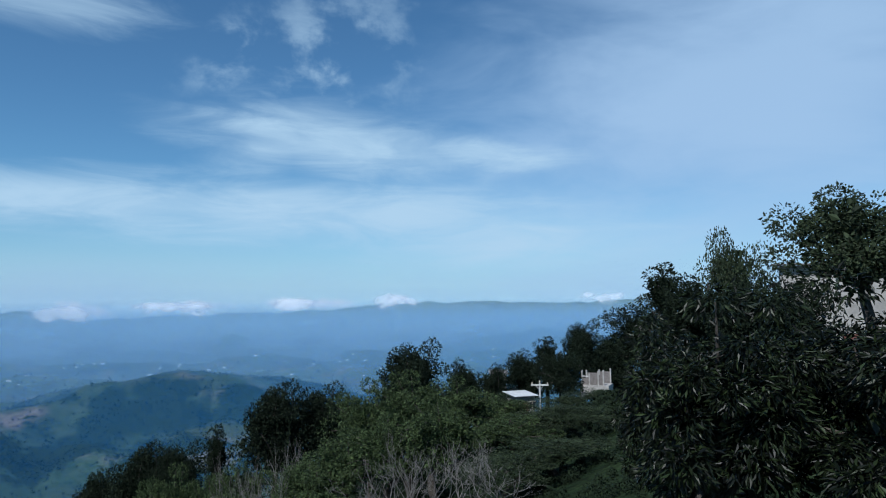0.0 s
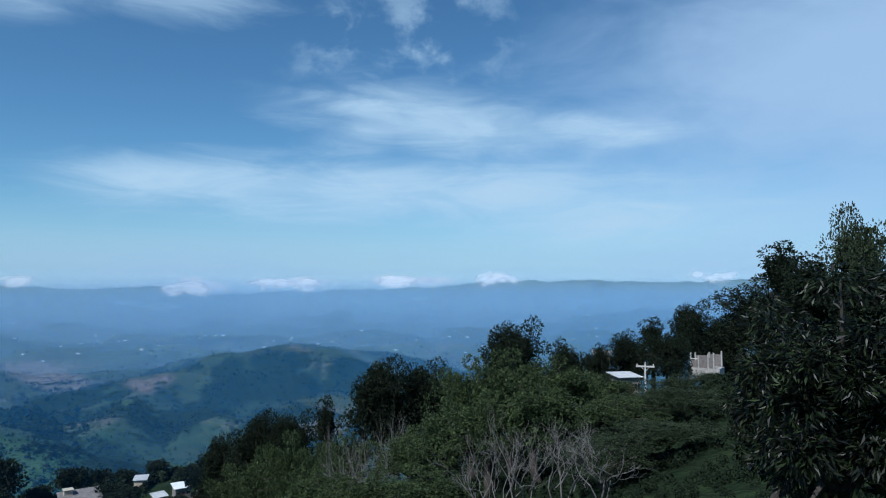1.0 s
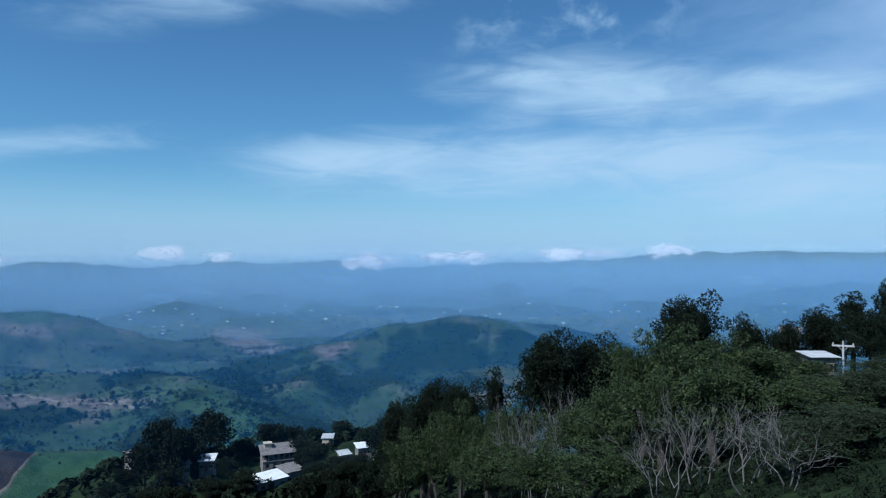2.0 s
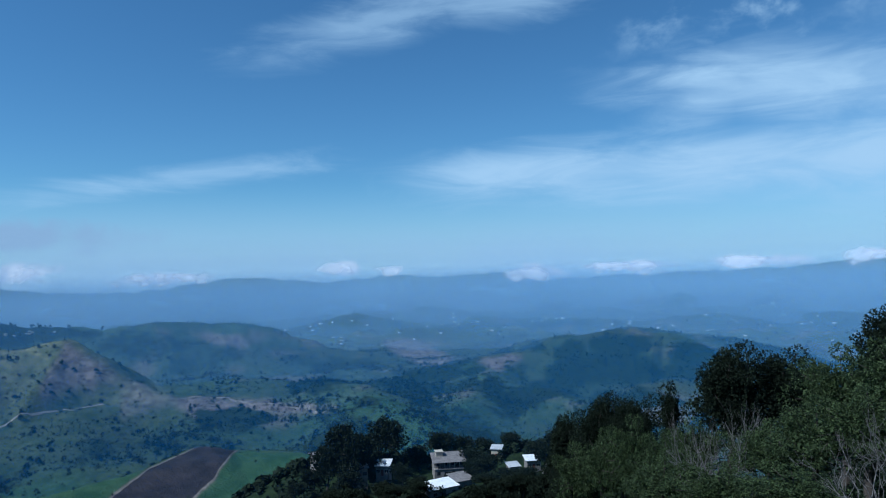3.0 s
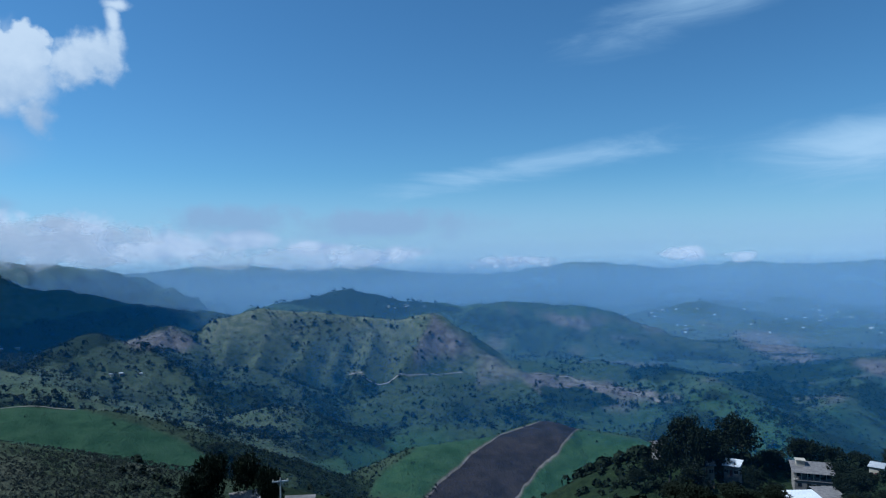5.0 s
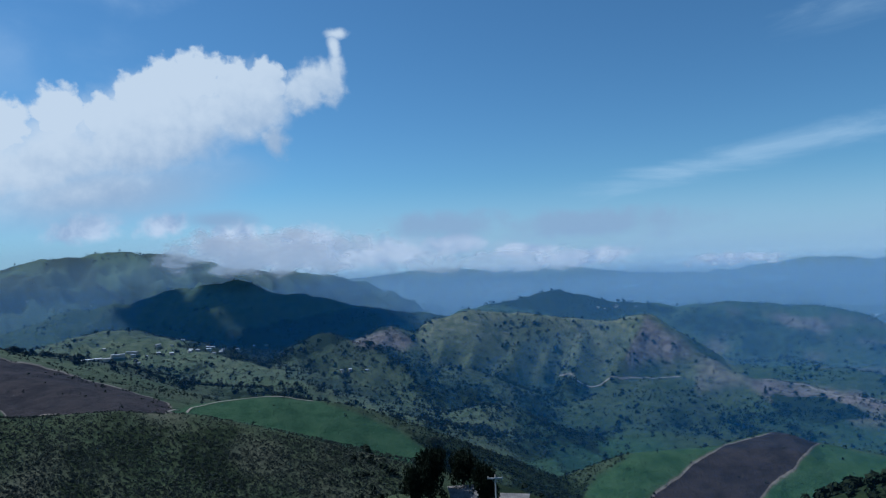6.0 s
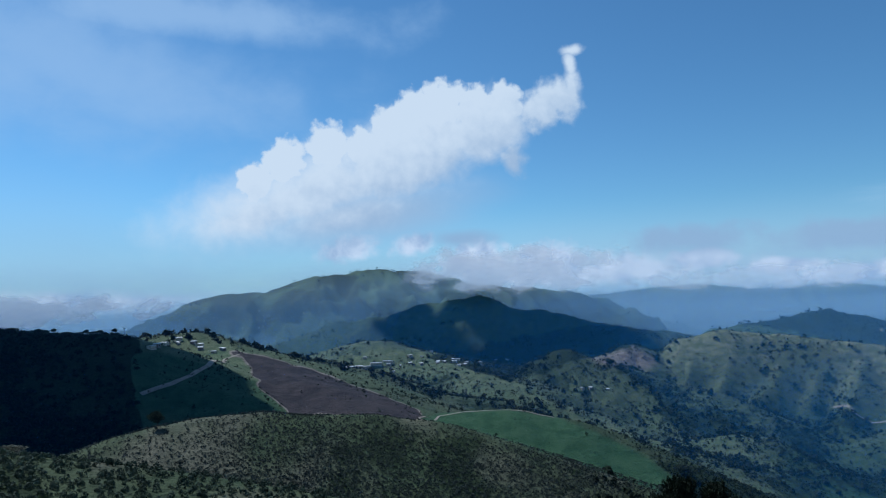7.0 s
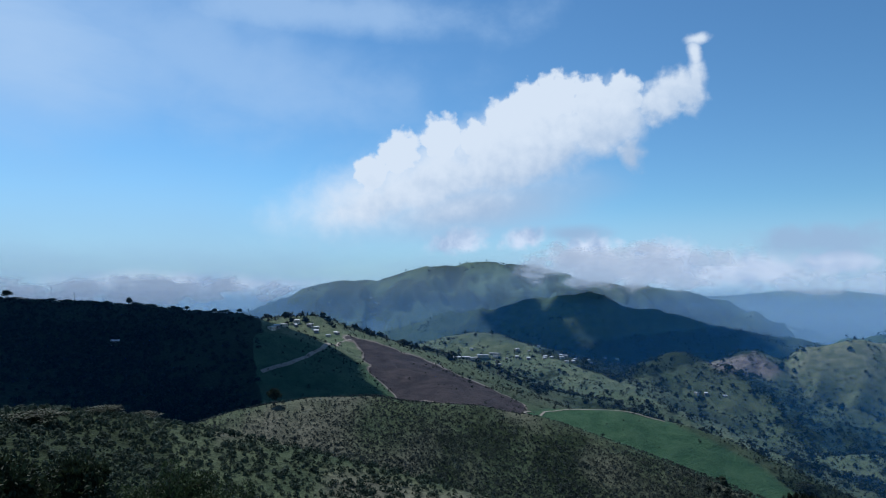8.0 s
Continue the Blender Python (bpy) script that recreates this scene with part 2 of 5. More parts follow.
# the dry hill: its crest and the spurs that run down from it
ridge(0.78, 16, 0.1, (88, 1330, -5.6), (85, 1320, -5.6), (82.5, 1310, -4.3), (79.7, 1320, -3.9), (74.9, 1340, -4.3), (70.2, 1350, -4.8), (65.5, 1350, -4.55), (63.2, 1310, -6.0), (61.1, 1250, -8.0), (58.5, 1180, -9.4), (53, 1150, -10.3), (46, 1130, -10.9))
ridge(0.76, 5, 0.1, (81.7, 1312, -4.4), (82.0, 1250, -6.1), (82.6, 1180, -7.9), (83.2, 1110, -9.7))
ridge(0.80, 5, 0.1, (78.4, 1322, -4.5), (79.2, 1250, -6.3), (80.2, 1170, -8.6), (80.6, 1120, -9.8))
ridge(0.76, 5, 0.1, (74.7, 1336, -4.7), (75.8, 1260, -6.4), (77.2, 1170, -8.6), (77.8, 1100, -10.2))
ridge(0.84, 5, 0.1, (72.5, 1338, -4.8), (73.2, 1270, -6.6), (74.2, 1190, -8.9))
ridge(0.72, 5, 0.1, (70.2, 1340, -5.0), (70.8, 1260, -6.8), (71.5, 1160, -9.3), (71.8, 1110, -10.2))
ridge(0.74, 5, 0.1, (65.6, 1340, -4.8), (66.8, 1260, -6.8), (68.2, 1150, -9.6))
ridge(0.40, 20, 0.4, (52, 1250, -8.6), (47, 1180, -9.0), (44, 1080, -9.6), (40.5, 950, -11.2), (38, 850, -12.8))
ridge(0.40, 24, 0.4, (45.5, 1560, -6.5), (42, 1480, -7.1), (39, 1380, -8.3), (37, 1250, -9.6))
ridge(0.40, 20, 0.4, (29.6, 1340, -7.6), (32.5, 1200, -8.9), (35, 1020, -11.0))
ridge(0.36, 60, 0.4, (66, 1680, -4.9), (62.8, 1700, -4.5), (59.6, 1700, -3.7), (54.1, 1700, -4.1), (51.7, 1560, -5.6), (48, 1350, -8.5), (45.1, 1150, -10.0))
ridge(0.45, 60, 0.4, (79, 1780, -3.6), (76, 1780, -3.1), (72.7, 1780, -2.4), (71, 1780, -2.7), (69.2, 1780, -3.5), (65.5, 1760, -3.7), (62, 1740, -4.3))
ridge(0.55, 30, 0.55, (113, 1700, -2.8), (110, 1650, -2.0), (106.7, 1620, -1.9), (103.2, 1600, -0.85), (99.1, 1560, -0.45), (94.8, 1550, -1.6), (90.7, 1550, -2.6), (88, 1560, -3.3), (84.2, 1600, -3.7), (80, 1650, -4.5))
ridge(0.42, 60, 0.9, (128, 3000, -3.2), (125.5, 2900, -1.9), (122.8, 2850, -0.9), (119.3, 2800, 0.6), (116.5, 2800, 0.5), (111.9, 2800, 1.8), (107, 2800, 2.1), (102.8, 2850, 1.6), (98.2, 2900, 0.4), (92, 2950, -0.2), (86.5, 3000, -2.9))
ridge(0.30, 50, 0.4, (46, 1450, -7.9), (40, 1320, -8.6), (34.7, 1300, -8.1), (29.3, 1350, -7.0), (25.6, 1400, -5.9), (19.3, 1450, -5.3), (16.2, 1450, -5.8), (13, 1450, -6.5), (8, 1450, -8.0))
ridge(0.22, 90, 0.4, (2, 3000, -5.0), (-1.7, 3000, -3.9), (-8.3, 3000, -2.4), (-13, 3050, -2.7), (-22, 3100, -2.2))
ridge(0.32, 36, 0.3, (47.4, 2300, -4.9), (45.6, 2300, -4.0), (44.2, 2300, -3.6), (43, 2300, -4.0), (41.6, 2300, -4.8))
ridge(0.30, 40, 0.4, (39, 3100, -3.6), (37.3, 3100, -3.2), (35.5, 3100, -3.7))
ridge(0.25, 60, 0.4, (20, 3300, -3.2), (17, 3300, -2.6), (13, 3300, -3.2))
ridge(0.20, 60, 0.4, (52, 3500, -2.9), (45, 3450, -2.3), (37, 3500, -2.6), (30, 3600, -2.9))
ridge(0.30, 90, 0.5, (-40, 4600, 0.2), (-16, 4600, 0.0), (-10, 4600, -0.3), (-4, 4600, -0.1), (4, 4600, -0.15), (8, 4600, -0.6), (13, 4600, -0.8), (22, 4600, -1.0), (28.2, 4600, -1.35))
ridge(0.42, 50, 0.6, (24, 4300, -2.0), (27.5, 4300, -1.5), (29.1, 4300, -1.05), (30.6, 4300, -0.66), (32, 4300, -0.6), (36, 4300, -0.72), (41.3, 4300, -0.55), (44, 4300, -0.8), (46.1, 4300, -0.92), (50, 4300, -0.6), (52.6, 4300, -0.4), (56.3, 4300, -0.7), (59.8, 4300, -1.2), (62, 4300, -1.8))
ridge(0.35, 60, 0.5, (63, 3900, -2.6), (57, 3900, -1.7), (52, 3900, -1.9), (47, 3900, -1.6), (42, 3900, -2.1), (36, 3900, -1.7), (31, 3900, -2.4))
ridge(0.30, 90, 0.5, (58, 4600, -1.4), (66, 4600, -1.1), (71.5, 4600, -0.45), (76.7, 4600, -0.65), (82, 4600, -0.1), (90, 4600, -0.8), (100, 4600, -0.6), (127, 4600, -1.9), (150, 4600, -1.8), (175, 4600, -1.5))


def ground_height(x, y):
    """Height of the ground at arrays x, y."""
    r = np.hypot(x, y)
    knobs = 1 - np.abs(fbm(x, y, 330, 4, 5)) * 2.2
    far_out = np.clip((r - 1000) / 500, 0, 1)
    best = FLOOR_Z - 62 * np.clip((1180 - r) / 520, 0, 1) + (7 + 15 * far_out) * (knobs - 0.55) + 6 * fbm(x, y, 90, 3, 8)
    cut = np.abs(fbm(x, y, 130, 3, 23))
    warp = fbm(x, y, 260, 3, 13)
    deep = np.clip(r / 700.0 - 0.3, 0, 1)
    for slope, soft, gully, crest in RIDGES:
        top = np.full(x.shape, -1e9)
        run = 0.0
        for p, q in zip(crest[:-1], crest[1:]):
            ex, ey = q.x - p.x, q.y - p.y
            length = math.hypot(ex, ey)
            t = np.clip(((x - p.x) * ex + (y - p.y) * ey) / (length * length), 0, 1)
            d = np.hypot(x - p.x - t * ex, y - p.y - t * ey)
            along = run + t * length
            wave = 50.0 + soft * 1.1
            phase = along / wave + 0.9 * warp + 0.25 * value_noise(along / (wave * 2), d / 900.0, len(crest))
            rib = 1 - np.abs(2 * (phase - np.floor(phase)) - 1) ** 1.3
            lee = np.clip((r - np.hypot(p.x + t * ex, p.y + t * ey)) / 30.0, 0, 1) if 100 < math.hypot(p.x, p.y) < 600 else 0.0
            steep = slope * (1 + gully * 0.7 * (cut - 0.2)) * (1 + 1.1 * lee)
            fall = steep * (np.sqrt(d * d + soft * soft) - soft) + gully * 0.30 * np.minimum(np.maximum(d - soft * 0.5, 0), wave * 1.7) * (rib - 0.35) * deep
            top = np.maximum(top, p.z + (q.z - p.z) * t - fall)
            run += length
        k = 1.5 + soft * 0.03
        m = np.maximum(best, top)
        best = m + k * np.log(np.exp((best - m) / k) + np.exp((top - m) / k)) - 0.0
    rough = np.clip(r / 900.0, 0.12, 2.0)
    dents = np.abs(fbm(x, y, 150, 4, 37))
    return best + rough * (2.6 * fbm(x, y, 60, 4, 31) - 16.0 * np.clip(dents, 0, 0.5) * np.clip(r / 700 - 0.6, 0, 1) + 2.0)


def sheet_rows():
    az = np.concatenate([np.arange(-44, 152, 0.2), np.arange(152, 316, 3.0)])
    r = np.concatenate([[0.02, 0.6], 1.6 * (380 / 1.6) ** np.linspace(0, 1, 130)[:-1], np.arange(380, 660, 3.5), 660 * (4880 / 660) ** np.linspace(0, 1, 190)])
    return az, r


bearings, ranges = sheet_rows()
A, Rr = np.meshgrid(np.radians(bearings), ranges, indexing="ij")
GX, GY = -np.sin(A) * Rr, np.cos(A) * Rr
GZ = ground_height(GX, GY)
ELEV = np.degrees(np.arctan2(GZ - EYE, Rr))
AZ = np.degrees(A)


def inside(az, el, corners):
    """Mask of the points within a small polygon of bearings and elevations."""
    hit = np.zeros(az.shape, bool)
    for (a0, e0), (a1, e1) in zip(corners, corners[1:] + corners[:1]):
        if e0 != e1:
            hit ^= ((e0 > el) != (e1 > el)) & (az < (a1 - a0) * (el - e0) / (e1 - e0) + a0)
    return hit


def land_cover(az, el, r, x, y):
    """Pasture, tilled or bare soil, woodland (also used to darken shaded slopes): three masks."""
    wob, wob2 = fbm(x, y, 40, 3, 41), fbm(x, y, 160, 4, 47)
    a, e = az + 0.4 * wob, el + 0.25 * wob
    wide_a, wide_e = az + 3.5 * wob2, el + 2.0 * fbm(x, y, 120, 4, 61)
    pasture = np.clip(0.30 + 0.2 * np.clip((r - 500) / 300, 0, 1) + 0.9 * wob2, 0, 0.9) * (r > 300)
    soil = np.zeros(x.shape)
    wood = np.clip(0.25 + 1.6 * fbm(x, y, 110, 4, 53), 0, 1) * 0.6
    field = (r > 380) & (r < 640)
    green_field = field & inside(a, e, [(53.6, -13.9), (51, -14.3), (47, -14.8), (46.4, -16), (48.3, -16.5), (51.1, -18.1), (52, -22), (61, -22), (58.3, -18.3)])
    plough = field & inside(a, e, [(60.1, -14.5), (56.1, -13.2), (53.6, -13.9), (58.3, -18.3), (61, -22), (69, -22), (64, -17.6)])
    side_field = field & inside(a, e, [(69.4, -17.0), (66.5, -15.2), (60.1, -14.5), (64, -17.6), (67, -19.5), (71, -19)])
    meadow = (r > 330) & (r < 620) & inside(a, e, [(104.1, -10.3), (100.8, -9.8), (96.8, -9.8), (92.8, -10.5), (89.1, -11.9), (85.5, -13.7), (83.5, -15.2), (86.5, -16.6), (93, -17.5), (99, -14), (102.8, -12)])
    pasture = np.where(green_field | meadow, 1.0, np.where(side_field, 0.97, np.where(plough, 0.0, pasture)))
    soil = np.where(plough, 1.0, soil)
    tilled = (r > 380) & (r < 780) & inside(az + 1.5 * wob + 1.5 * wob2, el + 0.5 * wob, [(118.6, -4.1), (114.9, -5.3), (110.2, -7.0), (104.1, -9.4), (103.6, -11), (108, -10.9), (111.1, -9.4), (114.9, -9.5), (116.8, -7.1)])
    soil = np.where(tilled, np.clip(0.86 + 0.6 * wob2 + 0.4 * wob, 0.56, 0.95), soil)
    bare = (r > 900) & (inside(a, e, [(58.6, -9.9), (56.9, -9.5), (51, -10.3), (45, -11.2), (46, -11.8), (52.8, -10.8), (56.4, -11.4)]) | inside(a, e, [(57.8, -4.4), (53, -5.0), (52.3, -6.0), (54.5, -5.8)])
                        | inside(a, e, [(65.6, -4.6), (61.5, -7.7), (64.0, -8.0), (67.5, -8.8), (66.5, -6.4)]) | inside(a, e, [(41.8, -6.1), (39, -5.9), (35.4, -7.7), (37.7, -8.6), (40.5, -7.1)]) | inside(a, e, [(33.5, -8.0), (31, -7.4), (29.5, -7.6), (32, -8.8)])
                        | inside(a, e, [(90, -6.0), (86.5, -7.0), (84, -6.2), (86.5, -4.8)]))
    soil = np.where(bare, 0.15 + 0.09 * (wob > -0.25), soil)
    # Woodland tone left of bearing 126 also carries part of the ridge's shade.
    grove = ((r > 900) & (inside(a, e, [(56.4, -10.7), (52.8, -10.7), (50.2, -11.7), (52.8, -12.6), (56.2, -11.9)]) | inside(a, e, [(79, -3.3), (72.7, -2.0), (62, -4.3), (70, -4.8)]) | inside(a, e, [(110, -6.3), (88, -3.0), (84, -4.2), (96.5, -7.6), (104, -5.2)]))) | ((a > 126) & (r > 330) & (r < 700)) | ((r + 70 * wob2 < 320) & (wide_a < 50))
    scrub = (r > 600) & (r < 1250) & inside(wide_a, wide_e, [(84, -10.5), (76, -9.4), (60, -10.0), (46, -11.3), (30, -11), (30, -16), (60, -15), (84, -16.5)])
    thick = np.clip(0.5 + 1.3 * fbm(x, y, 90, 4, 67), 0, 1) * np.clip((r - 560) / 150, 0, 1) * np.clip((1320 - r) / 250, 0, 1)
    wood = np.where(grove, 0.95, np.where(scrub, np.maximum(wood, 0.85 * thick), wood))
    shrubs = (az > 84) & (az < 152) & (r < 330)
    wood = np.where(shrubs, np.clip(0.30 + 1.1 * fbm(x, y, 24, 4, 83), 0, 1), wood)
    soil = np.where(shrubs & (az + 14 * wob2 < 126), np.clip(0.05 + 0.4 * fbm(x, y, 34, 4, 87), 0, 0.10), soil)
    stony = (r > 950) & (r < 2600) & (az < 62)
    soil = np.where(stony & ~bare, np.clip(1.2 * fbm(x, y, 60, 4, 101) - 0.26, 0, 0.13), soil)
    green_slope = (r > 380) & (r < 820) & inside(a, e, [(126.5, -3.6), (119, -4.1), (116.8, -7.1), (115.2, -9.3), (121.4, -9.2), (126.5, -7.6)])
    wood, pasture = np.where(green_slope, np.clip(0.12 + 0.9 * wob2, 0, 0.5), wood), np.where(green_slope, 0.8, pasture)
    # Full woodland tone, which darkens the near slopes.
    wood = np.where(((az + 14 * wob2 > 130) & (r < 235)) | ((az < 86) & (r + 50 * wob2 < 335)), 0.95, wood)
    hollow = (r > 60) & (r < 640) & inside(wide_a, wide_e, [(88, -13.5), (74, -14.5), (63, -15.6), (61, -24), (90, -24)])
    wood = np.where(hollow, np.clip(0.80 + 1.2 * fbm(x, y, 45, 4, 91), 0, 1), wood)
    flank = (r > 900) & (r < 1700) & inside(wide_a, wide_e, [(48, -7.8), (34, -8.2), (24, -6.2), (8, -6.0), (4, -9), (12, -13), (30, -13), (48, -12)])
    wood = np.where(flank, np.clip(0.66 + 1.2 * fbm(x, y, 60, 4, 95), 0, 1), wood)
    wood = np.where((r > 1900) & (az > 84) & (az < 130), np.clip(0.42 + 2.0 * fbm(x, y, 120, 4, 47), 0, 1), wood)
    wood = np.where(green_field | plough | side_field | meadow | tilled, 0.0, wood)
    # Dry grass; its pale tone also stands in for sunlit strips on the ribs.
    dry = (r > 950) & (r < 1420) & inside(a, e, [(85, -3.5), (64, -3.5), (58, -9.6), (66, -9.8), (76, -9.4), (84, -8.0)])
    knolls = (r > 800) & (r < 1250) & inside(a, e, [(98, -7.6), (92, -4.8), (82, -7.0), (84, -9.5), (92, -9.0)])
    dry = np.where(dry, 0.9, np.where(knolls, 0.5, np.where((az > 76) & (r > 600) & (r < 1350), 0.42, np.where(r > 1000, 0.15, 0.0)))) * np.clip(0.6 + 1.2 * wob2, 0.2, 1)
    return pasture, soil, wood, dry


def soften(mask):
    for axis, steps in ((0, 1), (1, 2)):
        for _ in range(steps):
            mask = 0.5 * mask + 0.25 * (np.roll(mask, 1, axis) + np.roll(mask, -1, axis))
    return mask


COVER = [soften(c) for c in land_cover(AZ, ELEV, Rr, GX, GY)]


def terrain_material():
    m = bpy.data.materials.new("hill_ground")
    m.use_nodes = True
    N = Nodes(m.node_tree)
    bsdf = m.node_tree.nodes["Principled BSDF"]
    cover = N.add("ShaderNodeAttribute", attribute_name="cover")
    parts = N.add("ShaderNodeSeparateColor")
    N.put(parts.inputs[0], cover.outputs["Color"])
    where = N.add("ShaderNodeNewGeometry").outputs["Position"]
    big, mid, small = N.noise(where, 0.012, 5, 0.6), N.noise(where, 0.07, 5, 0.65), N.noise(where, 0.5, 5, 0.7)
    grass = N.mix(N.span(mid, 0.3, 0.7), rgb(0.026, 0.050, 0.024), rgb(0.064, 0.088, 0.042))
    grass = N.mix(N.span(big, 0.35, 0.65, 0.0, 0.6), grass, rgb(0.062, 0.078, 0.046))
    lush = N.mix(N.span(mid, 0.3, 0.7), rgb(0.026, 0.070, 0.032), rgb(0.050, 0.104, 0.050))
    earth = N.mix(N.span(mid, 0.3, 0.7), rgb(0.120, 0.100, 0.090), rgb(0.260, 0.225, 0.195))
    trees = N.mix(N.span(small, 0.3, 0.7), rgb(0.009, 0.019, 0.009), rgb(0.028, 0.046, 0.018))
    colour = N.mix(parts.outputs[0], grass, lush)
    # Pale dry grass, lightened further to brighten the ribs as if sunlit.
    straw = N.mix(N.span(mid, 0.3, 0.7), rgb(0.120, 0.150, 0.080), rgb(0.270, 0.270, 0.165))
    colour = N.mix(cover.outputs["Alpha"], colour, straw)
    tilled = N.mix(N.span(mid, 0.3, 0.7), rgb(0.022, 0.020, 0.024), rgb(0.050, 0.042, 0.043))
    earth = N.mix(N.span(parts.outputs[1], 0.26, 0.38), earth, tilled)
    colour = N.mix(N.span(parts.outputs[1], 0.0, 0.24), colour, earth)
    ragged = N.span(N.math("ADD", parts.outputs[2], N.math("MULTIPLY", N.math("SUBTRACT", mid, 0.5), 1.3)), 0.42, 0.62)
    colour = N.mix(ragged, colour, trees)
    colour = N.mix(N.span(small, 0.25, 0.75, 0.0, 0.5), colour, N.mix(1.0, colour, rgb(0.6, 0.6, 0.6), "MULTIPLY"))
    N.put(bsdf.inputs["Base Color"], colour)
    bsdf.inputs["Roughness"].default_value = 0.95
    bsdf.inputs["Specular IOR Level"].default_value = 0.1
    bump = N.add("ShaderNodeBump")
    bump.inputs["Strength"].default_value, bump.inputs["Distance"].default_value = 0.9, 3.0
    N.put(bump.inputs["Height"], N.math("ADD", mid, N.math("MULTIPLY", small, 0.4)))
    N.put(bsdf.inputs["Normal"], bump.outputs[0])
    return m


def grid_mesh(name, X, Y, Z, wrap=False):
    n, k = X.shape
    ids = np.arange(n * k).reshape(n, k)
    nxt = np.roll(ids, -1, axis=0) if wrap else ids[1:]
    cur = ids if wrap else ids[:-1]
    quads = np.stack([cur[:, :-1], cur[:, 1:], nxt[:, 1:], nxt[:, :-1]], -1).reshape(-1, 4)
    me = bpy.data.meshes.new(name)
    me.vertices.add(n * k)
    me.vertices.foreach_set("co", np.stack([X, Y, Z], -1).astype(np.float32).ravel())
    me.loops.add(quads.size)
    me.loops.foreach_set("vertex_index", quads.astype(np.int32).ravel())
    me.polygons.add(len(quads))
    me.polygons.foreach_set("loop_start", np.arange(0, quads.size, 4, dtype=np.int32))
    me.update(calc_edges=True)
    return me


ground_mesh = grid_mesh("ground", GX, GY, GZ, wrap=True)
ground_mesh.flip_normals()
ground_mesh.polygons.foreach_set("use_smooth", np.ones(len(ground_mesh.polygons), bool))
layer = ground_mesh.color_attributes.new("cover", "FLOAT_COLOR", "POINT")
layer.data.foreach_set("color", np.stack(COVER, -1).astype(np.float32).ravel())
ground_mesh.materials.append(terrain_material())
ground = tagged(new("ground", ground_mesh), "green hills, ploughed fields and wooded valleys under haze", "ground", kind="structure")


# ---- haze: tinted see-through sheets standing in for distance haze between the hills ----
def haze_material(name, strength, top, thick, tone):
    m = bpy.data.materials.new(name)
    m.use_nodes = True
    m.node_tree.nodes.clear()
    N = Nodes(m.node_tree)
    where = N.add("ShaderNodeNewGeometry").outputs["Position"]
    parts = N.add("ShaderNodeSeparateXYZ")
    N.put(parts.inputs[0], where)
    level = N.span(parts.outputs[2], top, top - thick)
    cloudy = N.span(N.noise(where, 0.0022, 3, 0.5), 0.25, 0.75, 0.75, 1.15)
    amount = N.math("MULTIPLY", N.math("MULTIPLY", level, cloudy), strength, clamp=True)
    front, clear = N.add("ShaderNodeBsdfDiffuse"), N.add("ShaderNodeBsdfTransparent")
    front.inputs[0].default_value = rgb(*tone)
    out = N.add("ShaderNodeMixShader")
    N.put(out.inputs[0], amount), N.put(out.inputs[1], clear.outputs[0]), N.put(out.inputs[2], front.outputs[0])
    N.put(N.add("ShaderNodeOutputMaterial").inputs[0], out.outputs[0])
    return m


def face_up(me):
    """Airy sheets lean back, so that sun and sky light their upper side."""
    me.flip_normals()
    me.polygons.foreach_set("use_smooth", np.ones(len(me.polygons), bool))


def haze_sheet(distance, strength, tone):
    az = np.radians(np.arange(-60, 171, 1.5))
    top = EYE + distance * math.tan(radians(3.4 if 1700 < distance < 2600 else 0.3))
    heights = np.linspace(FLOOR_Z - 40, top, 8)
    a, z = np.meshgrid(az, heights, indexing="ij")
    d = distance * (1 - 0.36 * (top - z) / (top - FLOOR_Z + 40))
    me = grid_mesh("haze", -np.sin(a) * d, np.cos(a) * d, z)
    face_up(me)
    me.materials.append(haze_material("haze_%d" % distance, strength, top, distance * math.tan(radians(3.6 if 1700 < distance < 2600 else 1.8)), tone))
    return tagged(new("haze", me), "see-through blue sheet imitating haze over the valley", "haze", "haze over the valley", "stuff")


# Colours of the haze sheets; the near ones also add a blue cast.
NEAR_HAZE_TINT, FAR_HAZE_TINT, PALE_HAZE_TINT = (0.026, 0.135, 0.310), (0.155, 0.290, 0.450), (0.255, 0.395, 0.540)
for distance, strength, tone in ((200, 0.025, NEAR_HAZE_TINT), (330, 0.035, NEAR_HAZE_TINT), (480, 0.04, NEAR_HAZE_TINT), (680, 0.04, NEAR_HAZE_TINT), (900, 0.045, NEAR_HAZE_TINT), (1120, 0.05, NEAR_HAZE_TINT), (1400, 0.08, NEAR_HAZE_TINT), (1640, 0.08, NEAR_HAZE_TINT), (1900, 0.17, FAR_HAZE_TINT), (2450, 0.21, PALE_HAZE_TINT), (3000, 0.28, FAR_HAZE_TINT), (3700, 0.35, PALE_HAZE_TINT), (4400, 0.42, PALE_HAZE_TINT)):
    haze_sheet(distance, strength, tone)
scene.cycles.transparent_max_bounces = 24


# ---- plant helpers ----
RNG = np.random.default_rng(7)


def ground_at(x, y):
    return float(ground_height(np.array([x], float), np.array([y], float))[0])


